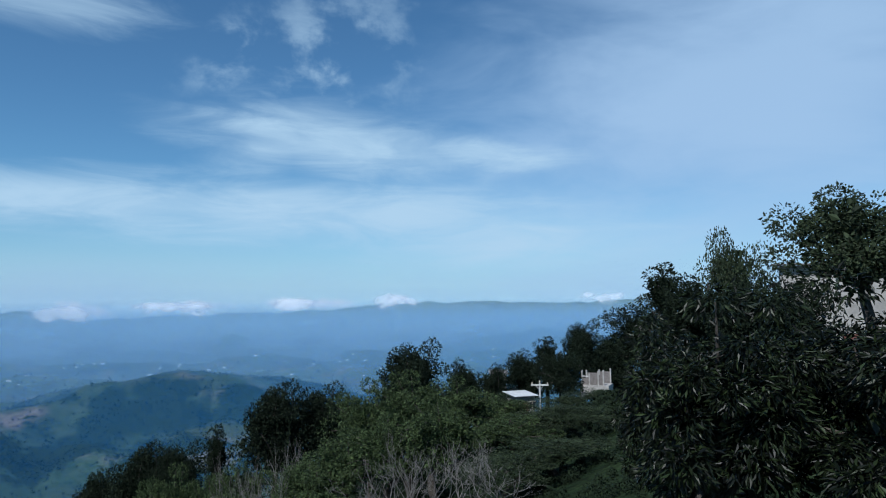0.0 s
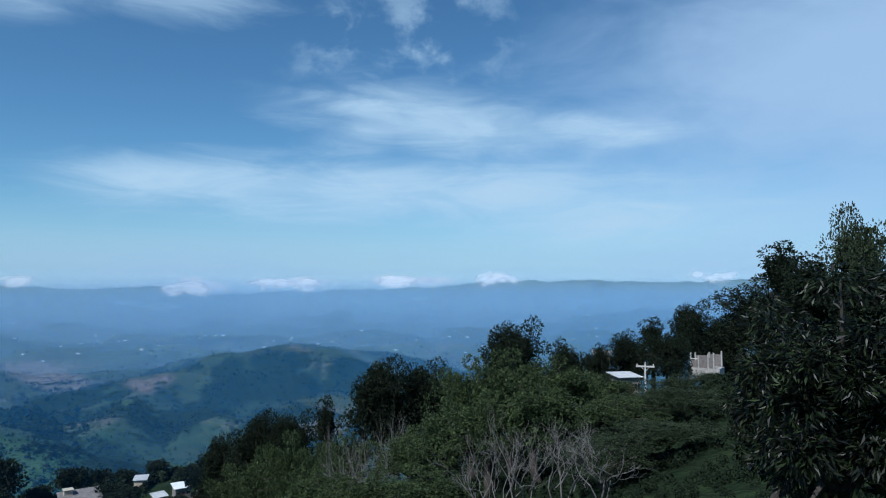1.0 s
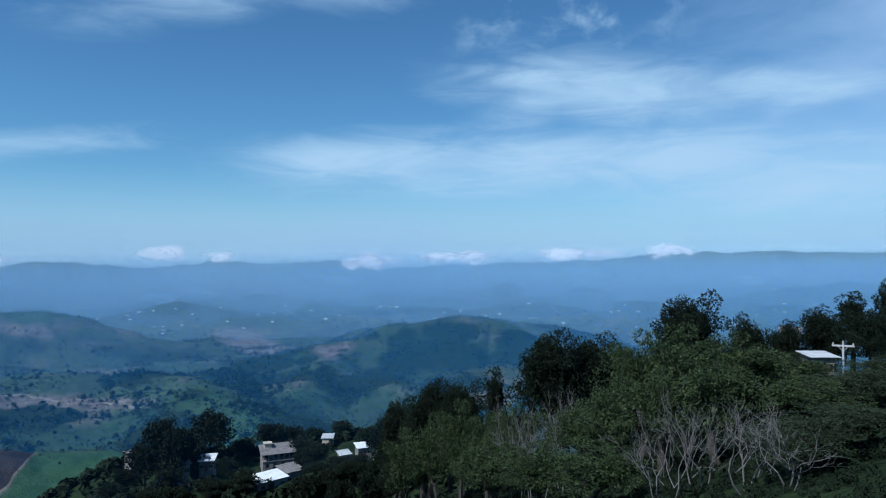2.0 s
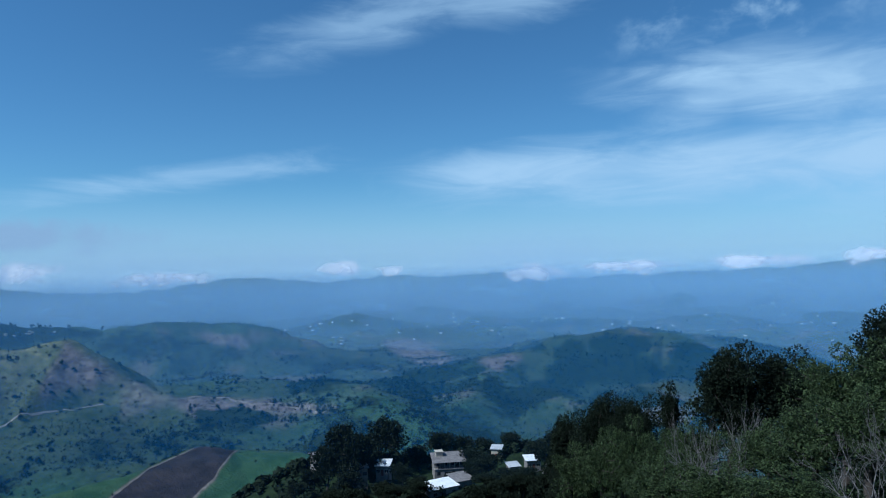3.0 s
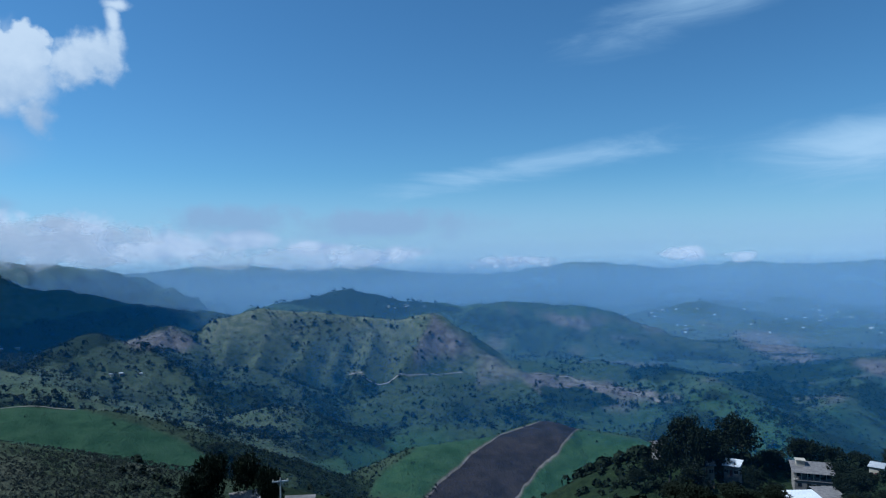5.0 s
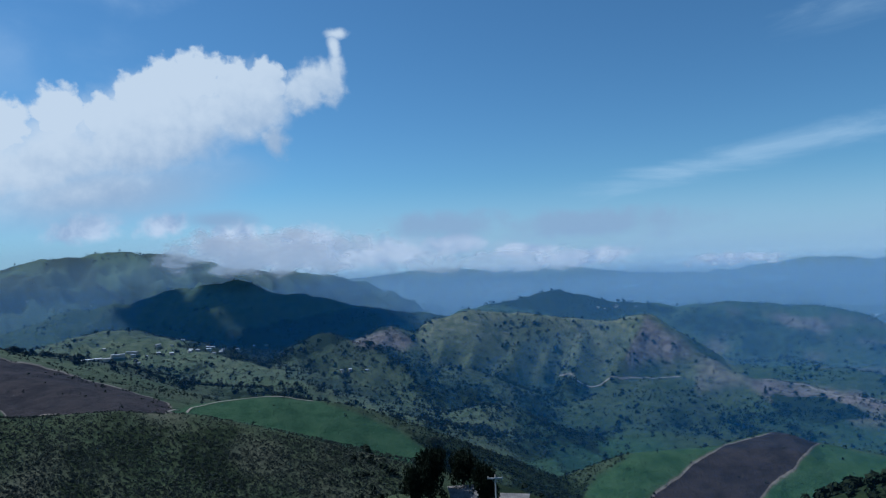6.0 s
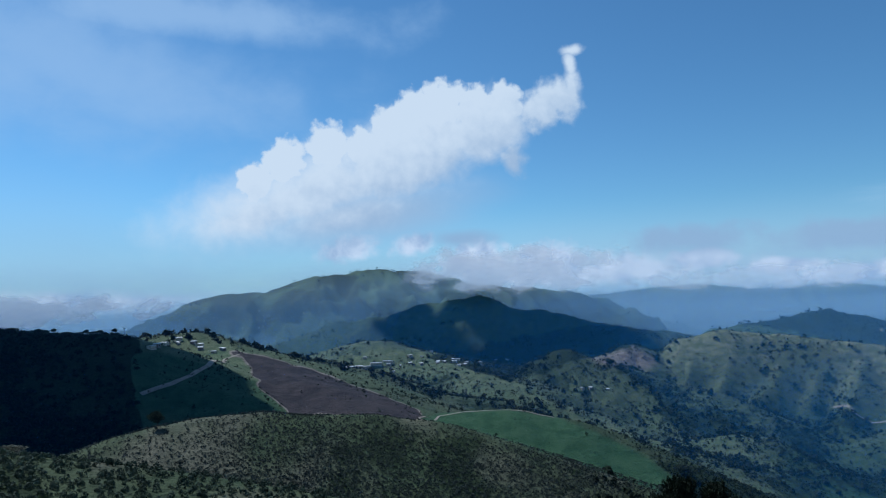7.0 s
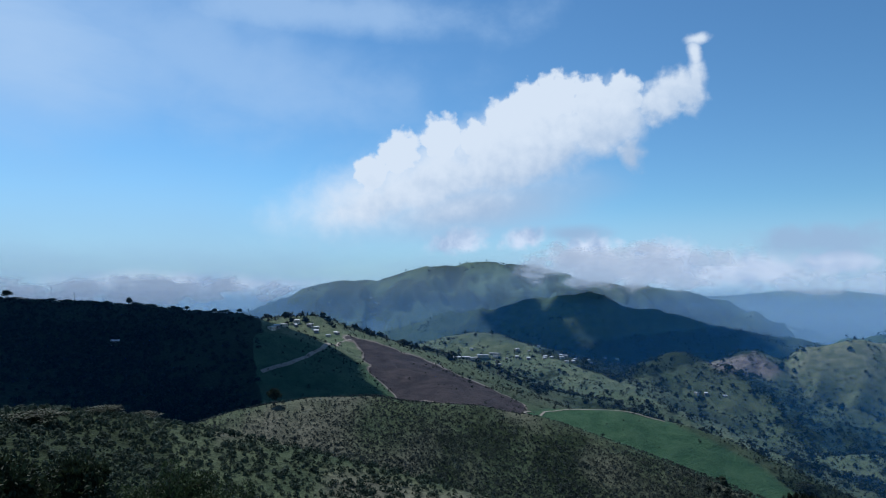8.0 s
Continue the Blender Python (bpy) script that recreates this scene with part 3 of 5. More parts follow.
def leaf_material(name, dark, light, gloss=0.6, through_light=0.15, scale=0.6, shade_contrast=1.7):
    m = bpy.data.materials.new(name)
    m.use_nodes = True
    N = Nodes(m.node_tree)
    bsdf = m.node_tree.nodes["Principled BSDF"]
    pick = N.add("ShaderNodeNewGeometry")
    patch = N.noise(N.add("ShaderNodeTexCoord").outputs["Object"], scale, 3, 0.6)
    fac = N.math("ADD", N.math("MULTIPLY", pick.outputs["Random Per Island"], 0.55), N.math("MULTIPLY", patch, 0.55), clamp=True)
    # Most leaves go dark and few light: crown shade and highlights in colour.
    colour = N.mix(N.math("POWER", fac, shade_contrast), rgb(*dark), rgb(*light))
    N.put(bsdf.inputs["Base Color"], colour)
    bsdf.inputs["Roughness"].default_value = gloss
    bsdf.inputs["Specular IOR Level"].default_value = 0.22
    back, out = N.add("ShaderNodeBsdfTranslucent"), N.add("ShaderNodeMixShader")
    N.put(back.inputs[0], colour)
    out.inputs[0].default_value = through_light
    N.put(out.inputs[1], bsdf.outputs[0]), N.put(out.inputs[2], back.outputs[0])
    N.put(m.node_tree.nodes["Material Output"].inputs[0], out.outputs[0])
    return m


def plain_material(name, dark, light, rough=0.85, scale=3.0, metal=0.0, bump=0.3):
    m = bpy.data.materials.new(name)
    m.use_nodes = True
    N = Nodes(m.node_tree)
    bsdf = m.node_tree.nodes["Principled BSDF"]
    where = N.add("ShaderNodeTexCoord").outputs["Object"]
    coarse, fine = N.noise(where, scale, 4, 0.6), N.noise(where, scale * 9, 4, 0.6)
    N.put(bsdf.inputs["Base Color"], N.mix(N.span(N.math("ADD", N.math("MULTIPLY", coarse, 0.7), N.math("MULTIPLY", fine, 0.3)), 0.3, 0.7), rgb(*dark), rgb(*light)))
    bsdf.inputs["Roughness"].default_value, bsdf.inputs["Metallic"].default_value = rough, metal
    lift = N.add("ShaderNodeBump")
    lift.inputs["Strength"].default_value, lift.inputs["Distance"].default_value = bump, 0.03
    N.put(lift.inputs["Height"], fine)
    N.put(bsdf.inputs["Normal"], lift.outputs[0])
    return m


# Dark ends sit near black, so the leaf colour deepens the crowns' shade.
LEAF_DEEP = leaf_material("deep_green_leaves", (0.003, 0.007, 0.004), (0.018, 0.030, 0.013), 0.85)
# Near-black to light leaves paint dark gaps and highlights into the mango crowns.
LEAF_MANGO = leaf_material("long_glossy_leaves_shade_tinted", (0.0006, 0.0014, 0.0008), (0.060, 0.088, 0.034), 0.42, 0.06, 0.9, 4.0)
LEAF_FRESH = leaf_material("fresh_green_leaves", (0.003, 0.009, 0.004), (0.092, 0.134, 0.048), 0.7)
LEAF_DUSK = leaf_material("dull_olive_leaves", (0.003, 0.008, 0.004), (0.064, 0.088, 0.040), 0.7)
LEAF_SCRUB = leaf_material("scrub_leaves", (0.008, 0.018, 0.013), (0.075, 0.108, 0.074), 0.9, 0.2, 0.03)
LEAF_PALE = leaf_material("dry_scrub_leaves", (0.012, 0.020, 0.018), (0.078, 0.098, 0.082), 0.9, 0.2, 0.05)
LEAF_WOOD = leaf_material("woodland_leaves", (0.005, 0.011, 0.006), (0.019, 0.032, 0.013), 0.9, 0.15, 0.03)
BARK = plain_material("grey_bark", (0.028, 0.023, 0.019), (0.070, 0.058, 0.048), 0.9, 4.0)
BARK_PALE = plain_material("pale_dry_bark", (0.085, 0.080, 0.076), (0.190, 0.180, 0.172), 0.9, 4.0)


def mesh_of(name, verts, faces, material):
    me = bpy.data.meshes.new(name)
    verts, faces = np.asarray(verts, np.float32), np.asarray(faces, np.int32)
    me.vertices.add(len(verts))
    me.vertices.foreach_set("co", verts.ravel())
    me.loops.add(faces.size)
    me.loops.foreach_set("vertex_index", faces.ravel())
    me.polygons.add(len(faces))
    me.polygons.foreach_set("loop_start", np.arange(0, faces.size, faces.shape[1], dtype=np.int32))
    me.polygons.foreach_set("use_smooth", np.zeros(len(faces), bool))
    me.update(calc_edges=True)
    me.materials.append(material)
    return me


def unit(v):
    return v / np.maximum(np.linalg.norm(v, axis=-1, keepdims=True), 1e-9)


def leaf_blades(at, along, length, width):
    """Folded blades from their stalks: four points and two faces each."""
    n = len(at)
    side = unit(np.cross(along, unit(RNG.normal(size=(n, 3)))))
    up = np.cross(side, along)
    size = RNG.uniform(0.7, 1.25, (n, 1))
    mid = at + along * length * size * 0.45
    tip = at + along * length * size - up * length * 0.12
    verts = np.stack([at, mid + side * width * size / 2 + up * width * 0.2, tip, mid - side * width * size / 2 + up * width * 0.2], 1).reshape(-1, 3)
    base = np.arange(n)[:, None] * 4
    return verts, np.concatenate([base + [0, 1, 2], base + [0, 2, 3]])


def tube_points(path, radii, sides=6):
    """Rings and faces of a tapered limb."""
    path = np.asarray(path, float)
    verts, faces = [], []
    for i, p in enumerate(path):
        d = unit(path[min(i + 1, len(path) - 1)] - path[max(i - 1, 0)])
        u = unit(np.cross(d, [0.31, 0.87, 0.2]))
        v = np.cross(d, u)
        for k in range(sides):
            c = 2 * math.pi * k / sides
            verts.append(p + radii[i] * (u * math.cos(c) + v * math.sin(c)))
    for i in range(len(path) - 1):
        for k in range(sides):
            a, b = i * sides + k, i * sides + (k + 1) % sides
            faces.append((a, b, b + sides, a + sides))
    return verts, faces


def limbs_mesh(name, limbs, material, sides=6):
    verts, faces = [], []
    for path, radii in limbs:
        v, f = tube_points(path, radii, sides)
        faces += [tuple(i + len(verts) for i in q) for q in f]
        verts += v
    return mesh_of(name, verts, faces, material)


def bent(a, b, sag, steps=5):
    a, b = np.asarray(a, float), np.asarray(b, float)
    off = RNG.normal(size=3) * np.linalg.norm(b - a) * 0.10
    ts = np.linspace(0, 1, steps)
    return [a + (b - a) * t + off * math.sin(math.pi * t) + np.array([0, 0, sag]) * math.sin(math.pi * t) for t in ts]


def part(name, mesh, parent, label=""):
    ob = new(name, mesh)
    ob.parent = parent
    if label:
        ob["label"] = label
    return ob


def tree(height, radius, crown_low, lobes, leaves, length, width, leaf, bark, droop=0.4, lobe_size=0.36, seed=1, taper=1.0):
    """A tree at the origin: a trunk with limbs to each clump, and a crown of leaf clumps."""
    global RNG
    RNG = np.random.default_rng(seed)
    base = new("tree")
    zc, rz = (height + crown_low) / 2, (height - crown_low) / 2
    way = unit(RNG.normal(size=(lobes, 3)))
    way[:, 2] = np.where(way[:, 2] < -0.5, -way[:, 2], way[:, 2])
    reach = RNG.uniform(0.35, 0.86, (lobes, 1)) * (1 + 0.25 * np.sin(3 * np.arctan2(way[:, 1], way[:, 0]) + seed))[:, None]
    cores = way * reach * [radius, radius, rz * 0.92]
    narrowing = 1 - (1 - taper) * np.clip((cores[:, 2:3] / rz + 1) / 2, 0, 1)
    cores[:, :2] *= narrowing
    cores[:, 2] += zc
    limbs = []
    lean = RNG.normal(size=2) * radius * 0.12
    fork = np.array([lean[0], lean[1], crown_low + 0.25 * (height - crown_low)])
    r0 = 0.026 * height + 0.02 * radius
    limbs.append((bent((0, 0, -0.6), fork, 0), np.linspace(r0, r0 * 0.62, 5)))
    limbs.append((bent(fork, (lean[0] * 1.4, lean[1] * 1.4, height * 0.74), 0), np.linspace(r0 * 0.62, r0 * 0.08, 5)))
    for c in cores[: min(lobes, 26)]:
        start = fork + (np.array([lean[0], lean[1], height * 0.8]) - fork) * RNG.uniform(0, 0.6)
        limbs.append((bent(start, c, 0.05 * radius), np.linspace(r0 * 0.34, r0 * 0.05, 5)))
    part("trunk", limbs_mesh("trunk", limbs, bark), base)
    n = lobes * leaves
    owner = np.repeat(np.arange(lobes), leaves)
    ball = unit(RNG.normal(size=(n, 3)))
    span = (radius * lobe_size * RNG.uniform(0.6, 1.25, lobes))[owner][:, None]
    at = cores[owner] + ball * span * RNG.uniform(0.35, 1.0, (n, 1)) ** 0.5 * [1, 1, 0.75]
    along = unit(ball + RNG.normal(size=(n, 3)) * 0.55 + np.array([0, 0, -droop]))
    verts, faces = leaf_blades(at, along, length, width)
    # Large loose leaves added inside the crown to block light and darken it.
    inner = unit(RNG.normal(size=(420, 3))) * RNG.uniform(0, 0.5, (420, 1)) ** 0.5 * [radius * 0.85, radius * 0.85, rz * 0.85] + [0, 0, zc]
    inner[:, :2] *= 1 - (1 - taper) * np.clip((inner[:, 2:3] - zc) / rz * 0.5 + 0.5, 0, 1)
    v2, f2 = leaf_blades(inner, unit(RNG.normal(size=(420, 3))), radius * 0.12, radius * 0.07)
    verts, faces = np.concatenate([verts, v2]), np.concatenate([faces, f2 + len(verts)])
    part("crown", mesh_of("crown", verts, faces, leaf), base)
    base["height"] = float(np.percentile(verts[:, 2], 99.7))
    base["width"] = float(np.percentile(np.hypot(verts[:, 0], verts[:, 1]), 97) * 2)
    return base


def bare_tree(height, spread, bark, seed=1, stems=5):
    """A leafless tree of forked, tapering branches."""
    global RNG
    RNG = np.random.default_rng(seed)
    base = new("bare_tree")
    limbs, twigs = [], []

    def grow(at, way, length, r, depth, into):
        end = at + way * length
        into.append((bent(at, end, 0.0, 4), np.linspace(r, r * 0.6, 4)))
        if depth == 0:
            return
        for _ in range(3 if depth > 1 else 2):
            turn = unit(way + RNG.normal(size=3) * 0.48 + np.array([0, 0, 0.18]))
            grow(at + way * length * RNG.uniform(0.55, 1.0), turn, length * RNG.uniform(0.55, 0.8), r * 0.55, depth - 1, twigs if depth < 4 else limbs)

    for i in range(stems):
        a = 2 * math.pi * i / stems + RNG.uniform(-0.4, 0.4)
        way = unit(np.array([math.cos(a) * spread, math.sin(a) * spread, 1.0]))
        grow(np.array([0.1 * math.cos(a), 0.1 * math.sin(a), -0.4]), way, height * 0.36, height * 0.0075, 4, limbs)
    part("trunk", limbs_mesh("trunk", limbs + twigs, bark, 5), base)
    base["height"], base["width"] = height, height * 0.9
    return base


def plant(proto, az, r, top_el, width=None, turn=0.0, label="", group=""):
    """A copy of a tree on the ground at that bearing and distance, its tip at that elevation."""
    p = spot(az, r)
    z = ground_at(p.x, p.y)
    tall = max(1.5, EYE + r * math.tan(radians(top_el)) - z)
    if proto is DENSE and width and tall / width > 1.6:
        proto = DENSE_TALL
    sz = tall / proto["height"]
    sxy = width / proto["width"] if width else sz
    m = Matrix.Translation((p.x, p.y, z)) @ Matrix.Rotation(radians(turn), 4, "Z") @ Matrix.Diagonal((sxy, sxy, sz, 1))
    ob = copy_thing(proto, m)
    return tagged(ob, label, "tree", group)


def drop(proto):
    for ob in (*proto.children_recursive, proto):
        bpy.data.objects.remove(ob)


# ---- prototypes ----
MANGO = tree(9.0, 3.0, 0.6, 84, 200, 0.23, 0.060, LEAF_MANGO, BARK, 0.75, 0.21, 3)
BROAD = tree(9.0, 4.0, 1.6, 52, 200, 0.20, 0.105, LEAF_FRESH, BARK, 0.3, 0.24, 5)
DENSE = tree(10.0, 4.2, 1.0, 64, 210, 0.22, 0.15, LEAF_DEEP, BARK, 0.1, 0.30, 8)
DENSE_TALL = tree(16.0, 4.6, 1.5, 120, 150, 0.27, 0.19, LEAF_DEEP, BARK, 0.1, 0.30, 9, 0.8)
AIRY = tree(9.5, 3.6, 2.2, 50, 230, 0.18, 0.095, LEAF_DUSK, BARK, 0.3, 0.25, 12)
SLIM = tree(11.0, 2.0, 2.0, 34, 120, 0.24, 0.12, LEAF_DEEP, BARK, 0.2, 0.34, 15, 0.55)
DARK_FAR = tree(13.0, 5.5, 0.8, 44, 75, 0.70, 0.44, LEAF_DEEP, BARK, 0.1, 0.28, 21)
OLIVE_FAR = tree(9.0, 4.6, 1.0, 34, 90, 0.60, 0.34, LEAF_DUSK, BARK, 0.1, 0.30, 25)
BARE = bare_tree(7.0, 0.34, BARK_PALE, 23, 3)

# ---- trees on the near slope ----
NEAR = "trees on the near slope"
plant(MANGO, -22.8, 12.5, 0.7, 4.4, 10, "mango tree with long glossy drooping leaves, shade and highlights in their colour", NEAR)
plant(MANGO, -33, 13.5, 1.8, 5.2, 150, "mango tree with long glossy drooping leaves, shade and highlights in their colour", NEAR)
plant(MANGO, -18.2, 16, -1.6, 2.8, 250, "mango tree with long glossy drooping leaves, shade and highlights in their colour", NEAR)
plant(AIRY, -31.2, 34, 8.3, 7.4, 30, "tall leafy tree standing beside a flat-roofed house", NEAR)
plant(AIRY, -23.6, 25, 5.2, 3.0, 80, "leafy tree with bare twigs at its top", NEAR)
plant(DENSE, -27.4, 30, 1.2, 3.6, 200, "dark leafy tree in front of a house", NEAR)
plant(DENSE, -24.8, 22, 1.4, 3.0, 20, "dark leafy tree in front of a house", NEAR)
plant(DENSE, -20.6, 30, 1.6, 3.4, 120, "dark leafy tree on the slope", NEAR)
plant(SLIM, -17.7, 42, 2.8, 2.6, 0, "slender dark tree with a crooked top", NEAR)
plant(DENSE, -16.2, 46, -0.6, 6.0, 60, "dark green tree on the slope", NEAR)
plant(DENSE, -11.5, 160, -1.9, 9.5, 20, "round dark tree behind an unfinished house", NEAR)
plant(DENSE, -14.0, 165, -3.0, 12.0, 70, "round dark tree behind an unfinished house", NEAR)
plant(SLIM, -8.4, 140, -3.1, 6.0, 0, "pointed dark tree on the ridge", NEAR)
plant(DENSE, -6.8, 135, -4.4, 9.0, 110, "dark spreading tree on the ridge", NEAR)
plant(DENSE, -9.8, 130, -4.2, 10.0, 200, "dark spreading tree on the ridge", NEAR)
plant(DENSE, 2.5, 100, -3.6, 10.0, 40, "broad dark dome-shaped tree", NEAR)
plant(DENSE, -1.8, 120, -5.2, 7.5, 140, "low dark flat-topped tree", NEAR)
plant(DENSE, -4.2, 130, -5.4, 6.0, 300, "low dark flat-topped tree", NEAR)
plant(DENSE, 13.8, 72, -6.7, 7.0, 0, "dark uneven tree above leafless trees", NEAR)
plant(DENSE, 9.8, 74, -7.1, 7.6, 90, "dark uneven tree above leafless trees", NEAR)
plant(SLIM, 18.3, 75, -9.6, 2.8, 0, "small dark upright tree", NEAR)
for az, r, el, width, turn in ((6.2, 46, -6.6, 5.5, 0), (2.6, 42, -6.0, 5.5, 70), (-1.2, 45, -6.4, 6.0, 140), (-4.0, 50, -7.8, 5.5, 200),
                               (4.6, 34, -9.4, 4.8, 33), (0.4, 33, -8.0, 5.0, 99), (7.8, 36, -10.8, 5.0, 160), (-5.5, 36, -9.4, 4.8, 260),
                               (11.0, 40, -12.2, 4.8, 310)):
    plant(BROAD, az, r, el, width, turn, "fresh green leafy tree on the slope", NEAR)
for az, r, el, width, turn in ((-5.6, 62, -7.9, 6.0, 75), (-10.2, 64, -7.7, 6.0, 15), (-13.6, 60, -7.2, 6.0, 190), (-8.6, 40, -9.0, 5.0, 20), (-11.6, 36, -8.6, 5.2, 120), (-9.6, 28, -11.0, 4.6, 220), (-5.2, 26, -12.4, 4.4, 320)):
    plant(AIRY, az, r, el, width, turn, "olive-green leafy tree below a utility pole", NEAR)
for az, r, el, width, turn in ((16.5, 60, -12.4, 6.5, 200), (18.8, 44, -15.4, 5.5, 300),
                               (14.8, 34, -15.6, 4.5, 10), (9.6, 28, -15.4, 4.2, 80), (23.4, 60, -13.4, 5.0, 250), (21.2, 56, -12.4, 4.6, 20), (18.6, 50, -13.4, 4.5, 140), (25.6, 66, -14.6, 5.0, 70)):
    plant(BROAD, az, r, el, width, turn, "fresh green leafy tree on the slope", NEAR)
# Near-black leaf colour makes these trees look shaded.
for az, r, el, width, turn in ((23.6, 70, -10.7, 5.5, 0), (20.8, 66, -11.0, 5.0, 60), (26.4, 95, -12.2, 6.0, 30), (24.4, 84, -13.4, 6.5, 170), (22.0, 88, -11.2, 6.0, 330), (26.2, 120, -13.2, 6.0, 100), (26.6, 88, -16.0, 5.0, 50)):
    plant(DENSE, az, r, el, width, turn, "dark tree above the hamlet, its shade put into leaf colour", NEAR)
for az, r, el, tall in ((16.4, 43, -8.8, 30), (12.8, 42, -7.9, 120), (14.8, 38, -10.4, 220)):
    plant(BARE, az, r, el, 4.6, tall, "leafless pale grey tree with forked branches", "leafless trees")
for az, r, el, turn in ((2.2, 27, -8.2, 0), (-1.4, 25, -8.8, 90), (4.6, 26, -9.8, 200), (-4.2, 24, -10.4, 300)):
    plant(BARE, az, r, el, 4.2, turn, "leafless pale grey tree with forked branches", "leafless trees")

# ---- trees round the hamlet, the pole and the left slope ----
for az, r, el, width, turn in ((45.2, 205, -12.7, 11, 0), (41.2, 208, -12.4, 12, 90), (43.2, 200, -14.4, 10, 40), (36.8, 225, -13.6, 11, 150), (39.0, 215, -14.6, 9, 210), (34.6, 205, -15.0, 9, 260),
                               (33.4, 190, -15.6, 8, 20), (38.8, 180, -17.2, 8, 50), (41.6, 178, -17.4, 9, 70), (44.4, 176, -17.6, 9, 170), (34.2, 172, -17.8, 8, 310), (31.4, 178, -17.2, 8, 10), (28.2, 190, -14.4, 9, 80),
                               (31.0, 222, -13.8, 9, 30), (27.0, 205, -13.6, 10, 120), (44.6, 186, -16.2, 8, 33), (40.2, 190, -16.0, 7, 77), (47.6, 196, -15.9, 7, 140), (48.8, 190, -16.8, 7, 200), (46.0, 180, -17.6, 8, 240), (33.0, 196, -15.4, 7, 290), (30.2, 186, -16.6, 7, 60), (28.8, 176, -17.0, 8, 180), (25.6, 170, -16.4, 8, 220), (24.2, 190, -14.6, 9, 0), (42.8, 214, -13.6, 9, 15), (46.4, 192, -14.4, 9, 95), (44.0, 192, -13.4, 10, 275), (30.2, 176, -16.9, 8, 130), (35.0, 178, -18.4, 7, 40), (26.4, 184, -14.8, 9, 310), (32.2, 176, -17.4, 7, 190)):
    plant(DARK_FAR, az, r, el, width, turn, "tall dark tree among the hamlet's houses", "trees round the hamlet")
for az, r, el, width, turn in ((24.6, 178, -15.2, 8, 15), (27.2, 176, -16.2, 8, 95), (29.6, 186, -16.4, 6, 195), (31.6, 188, -16.5, 6, 255), (33.2, 184, -16.9, 7, 335), (34.4, 196, -15.8, 6, 45), (26.0, 160, -16.6, 8, 65), (28.6, 160, -17.8, 8, 125), (31.2, 162, -18.2, 8, 165), (22.6, 172, -14.8, 9, 205), (38.8, 194, -16.9, 5, 285), (40.6, 182, -17.6, 7, 305), (36.2, 196, -16.75, 4, 5), (33.2, 226, -14.2, 9, 85), (35.0, 236, -13.9, 9, 155)):
    plant(DARK_FAR, az, r, el, width, turn, "tall dark tree among the hamlet's houses", "trees round the hamlet")
for az, r, el, width, turn in ((83.6, 118, -14.9, 6.5, 0), (80.8, 122, -15.2, 6.5, 80), (79.0, 112, -16.2, 4.6, 150), (84.8, 116, -16.2, 5.5, 200)):
    plant(DARK_FAR, az, r, el, width, turn, "dark tree beside a house with a pole", "trees by the pole")
for az, r, el, width, turn in ((132.5, 34, -13.4, 4.5, 0), (128.4, 32, -15.2, 4.0, 90), (135.0, 33, -15.0, 4.0, 180)):
    plant(BROAD, az, r, el, width, turn, "fresh green bushy tree", "bushy trees")
for az, r, el, width, turn in ((124.8, 246, -8.2, 5.0, 0), (123.0, 150, -13.0, 4.2, 50), (131.6, 70, -14.2, 3.2, 100), (83.2, 480, -14.0, 12.0, 0), (141.6, 120, -8.8, 8.0, 20), (137.2, 135, -9.2, 6.0, 70), (134.5, 142, -9.6, 6.0, 200), (143.5, 60, -11.6, 6.0, 0), (139.5, 64, -12.4, 6.0, 140)):
    plant(OLIVE_FAR, az, r, el, width, turn, "dull green tree on the grassy slope", "scattered trees")
for az, el, width in ((135.7, -0.85, 5.0), (143.6, -0.3, 8.0), (128.6, -1.85, 6.0), (127.6, -1.8, 5.0)):
    plant(OLIVE_FAR, az, 640, el, width, az * 37, "dark tree on the skyline of the ridge", "skyline trees")
for i in range(34):
    az = 126.6 + 0.52 * i + 0.3 * math.sin(i * 5.1)
    el = float(np.interp(az, (126.6, 128.6, 135, 144), (-2.75, -2.0, -1.38, -0.85))) + 0.16 * math.sin(i * 2.3)
    plant(OLIVE_FAR, az, 632 + 9 * math.sin(i * 3.7), el, 7.0 + 2.5 * math.sin(i * 1.9), az * 37, "low dark tree on the skyline of the ridge", "skyline trees")
for proto in (MANGO, BROAD, DENSE, DENSE_TALL, AIRY, SLIM, DARK_FAR, OLIVE_FAR, BARE):
    drop(proto)


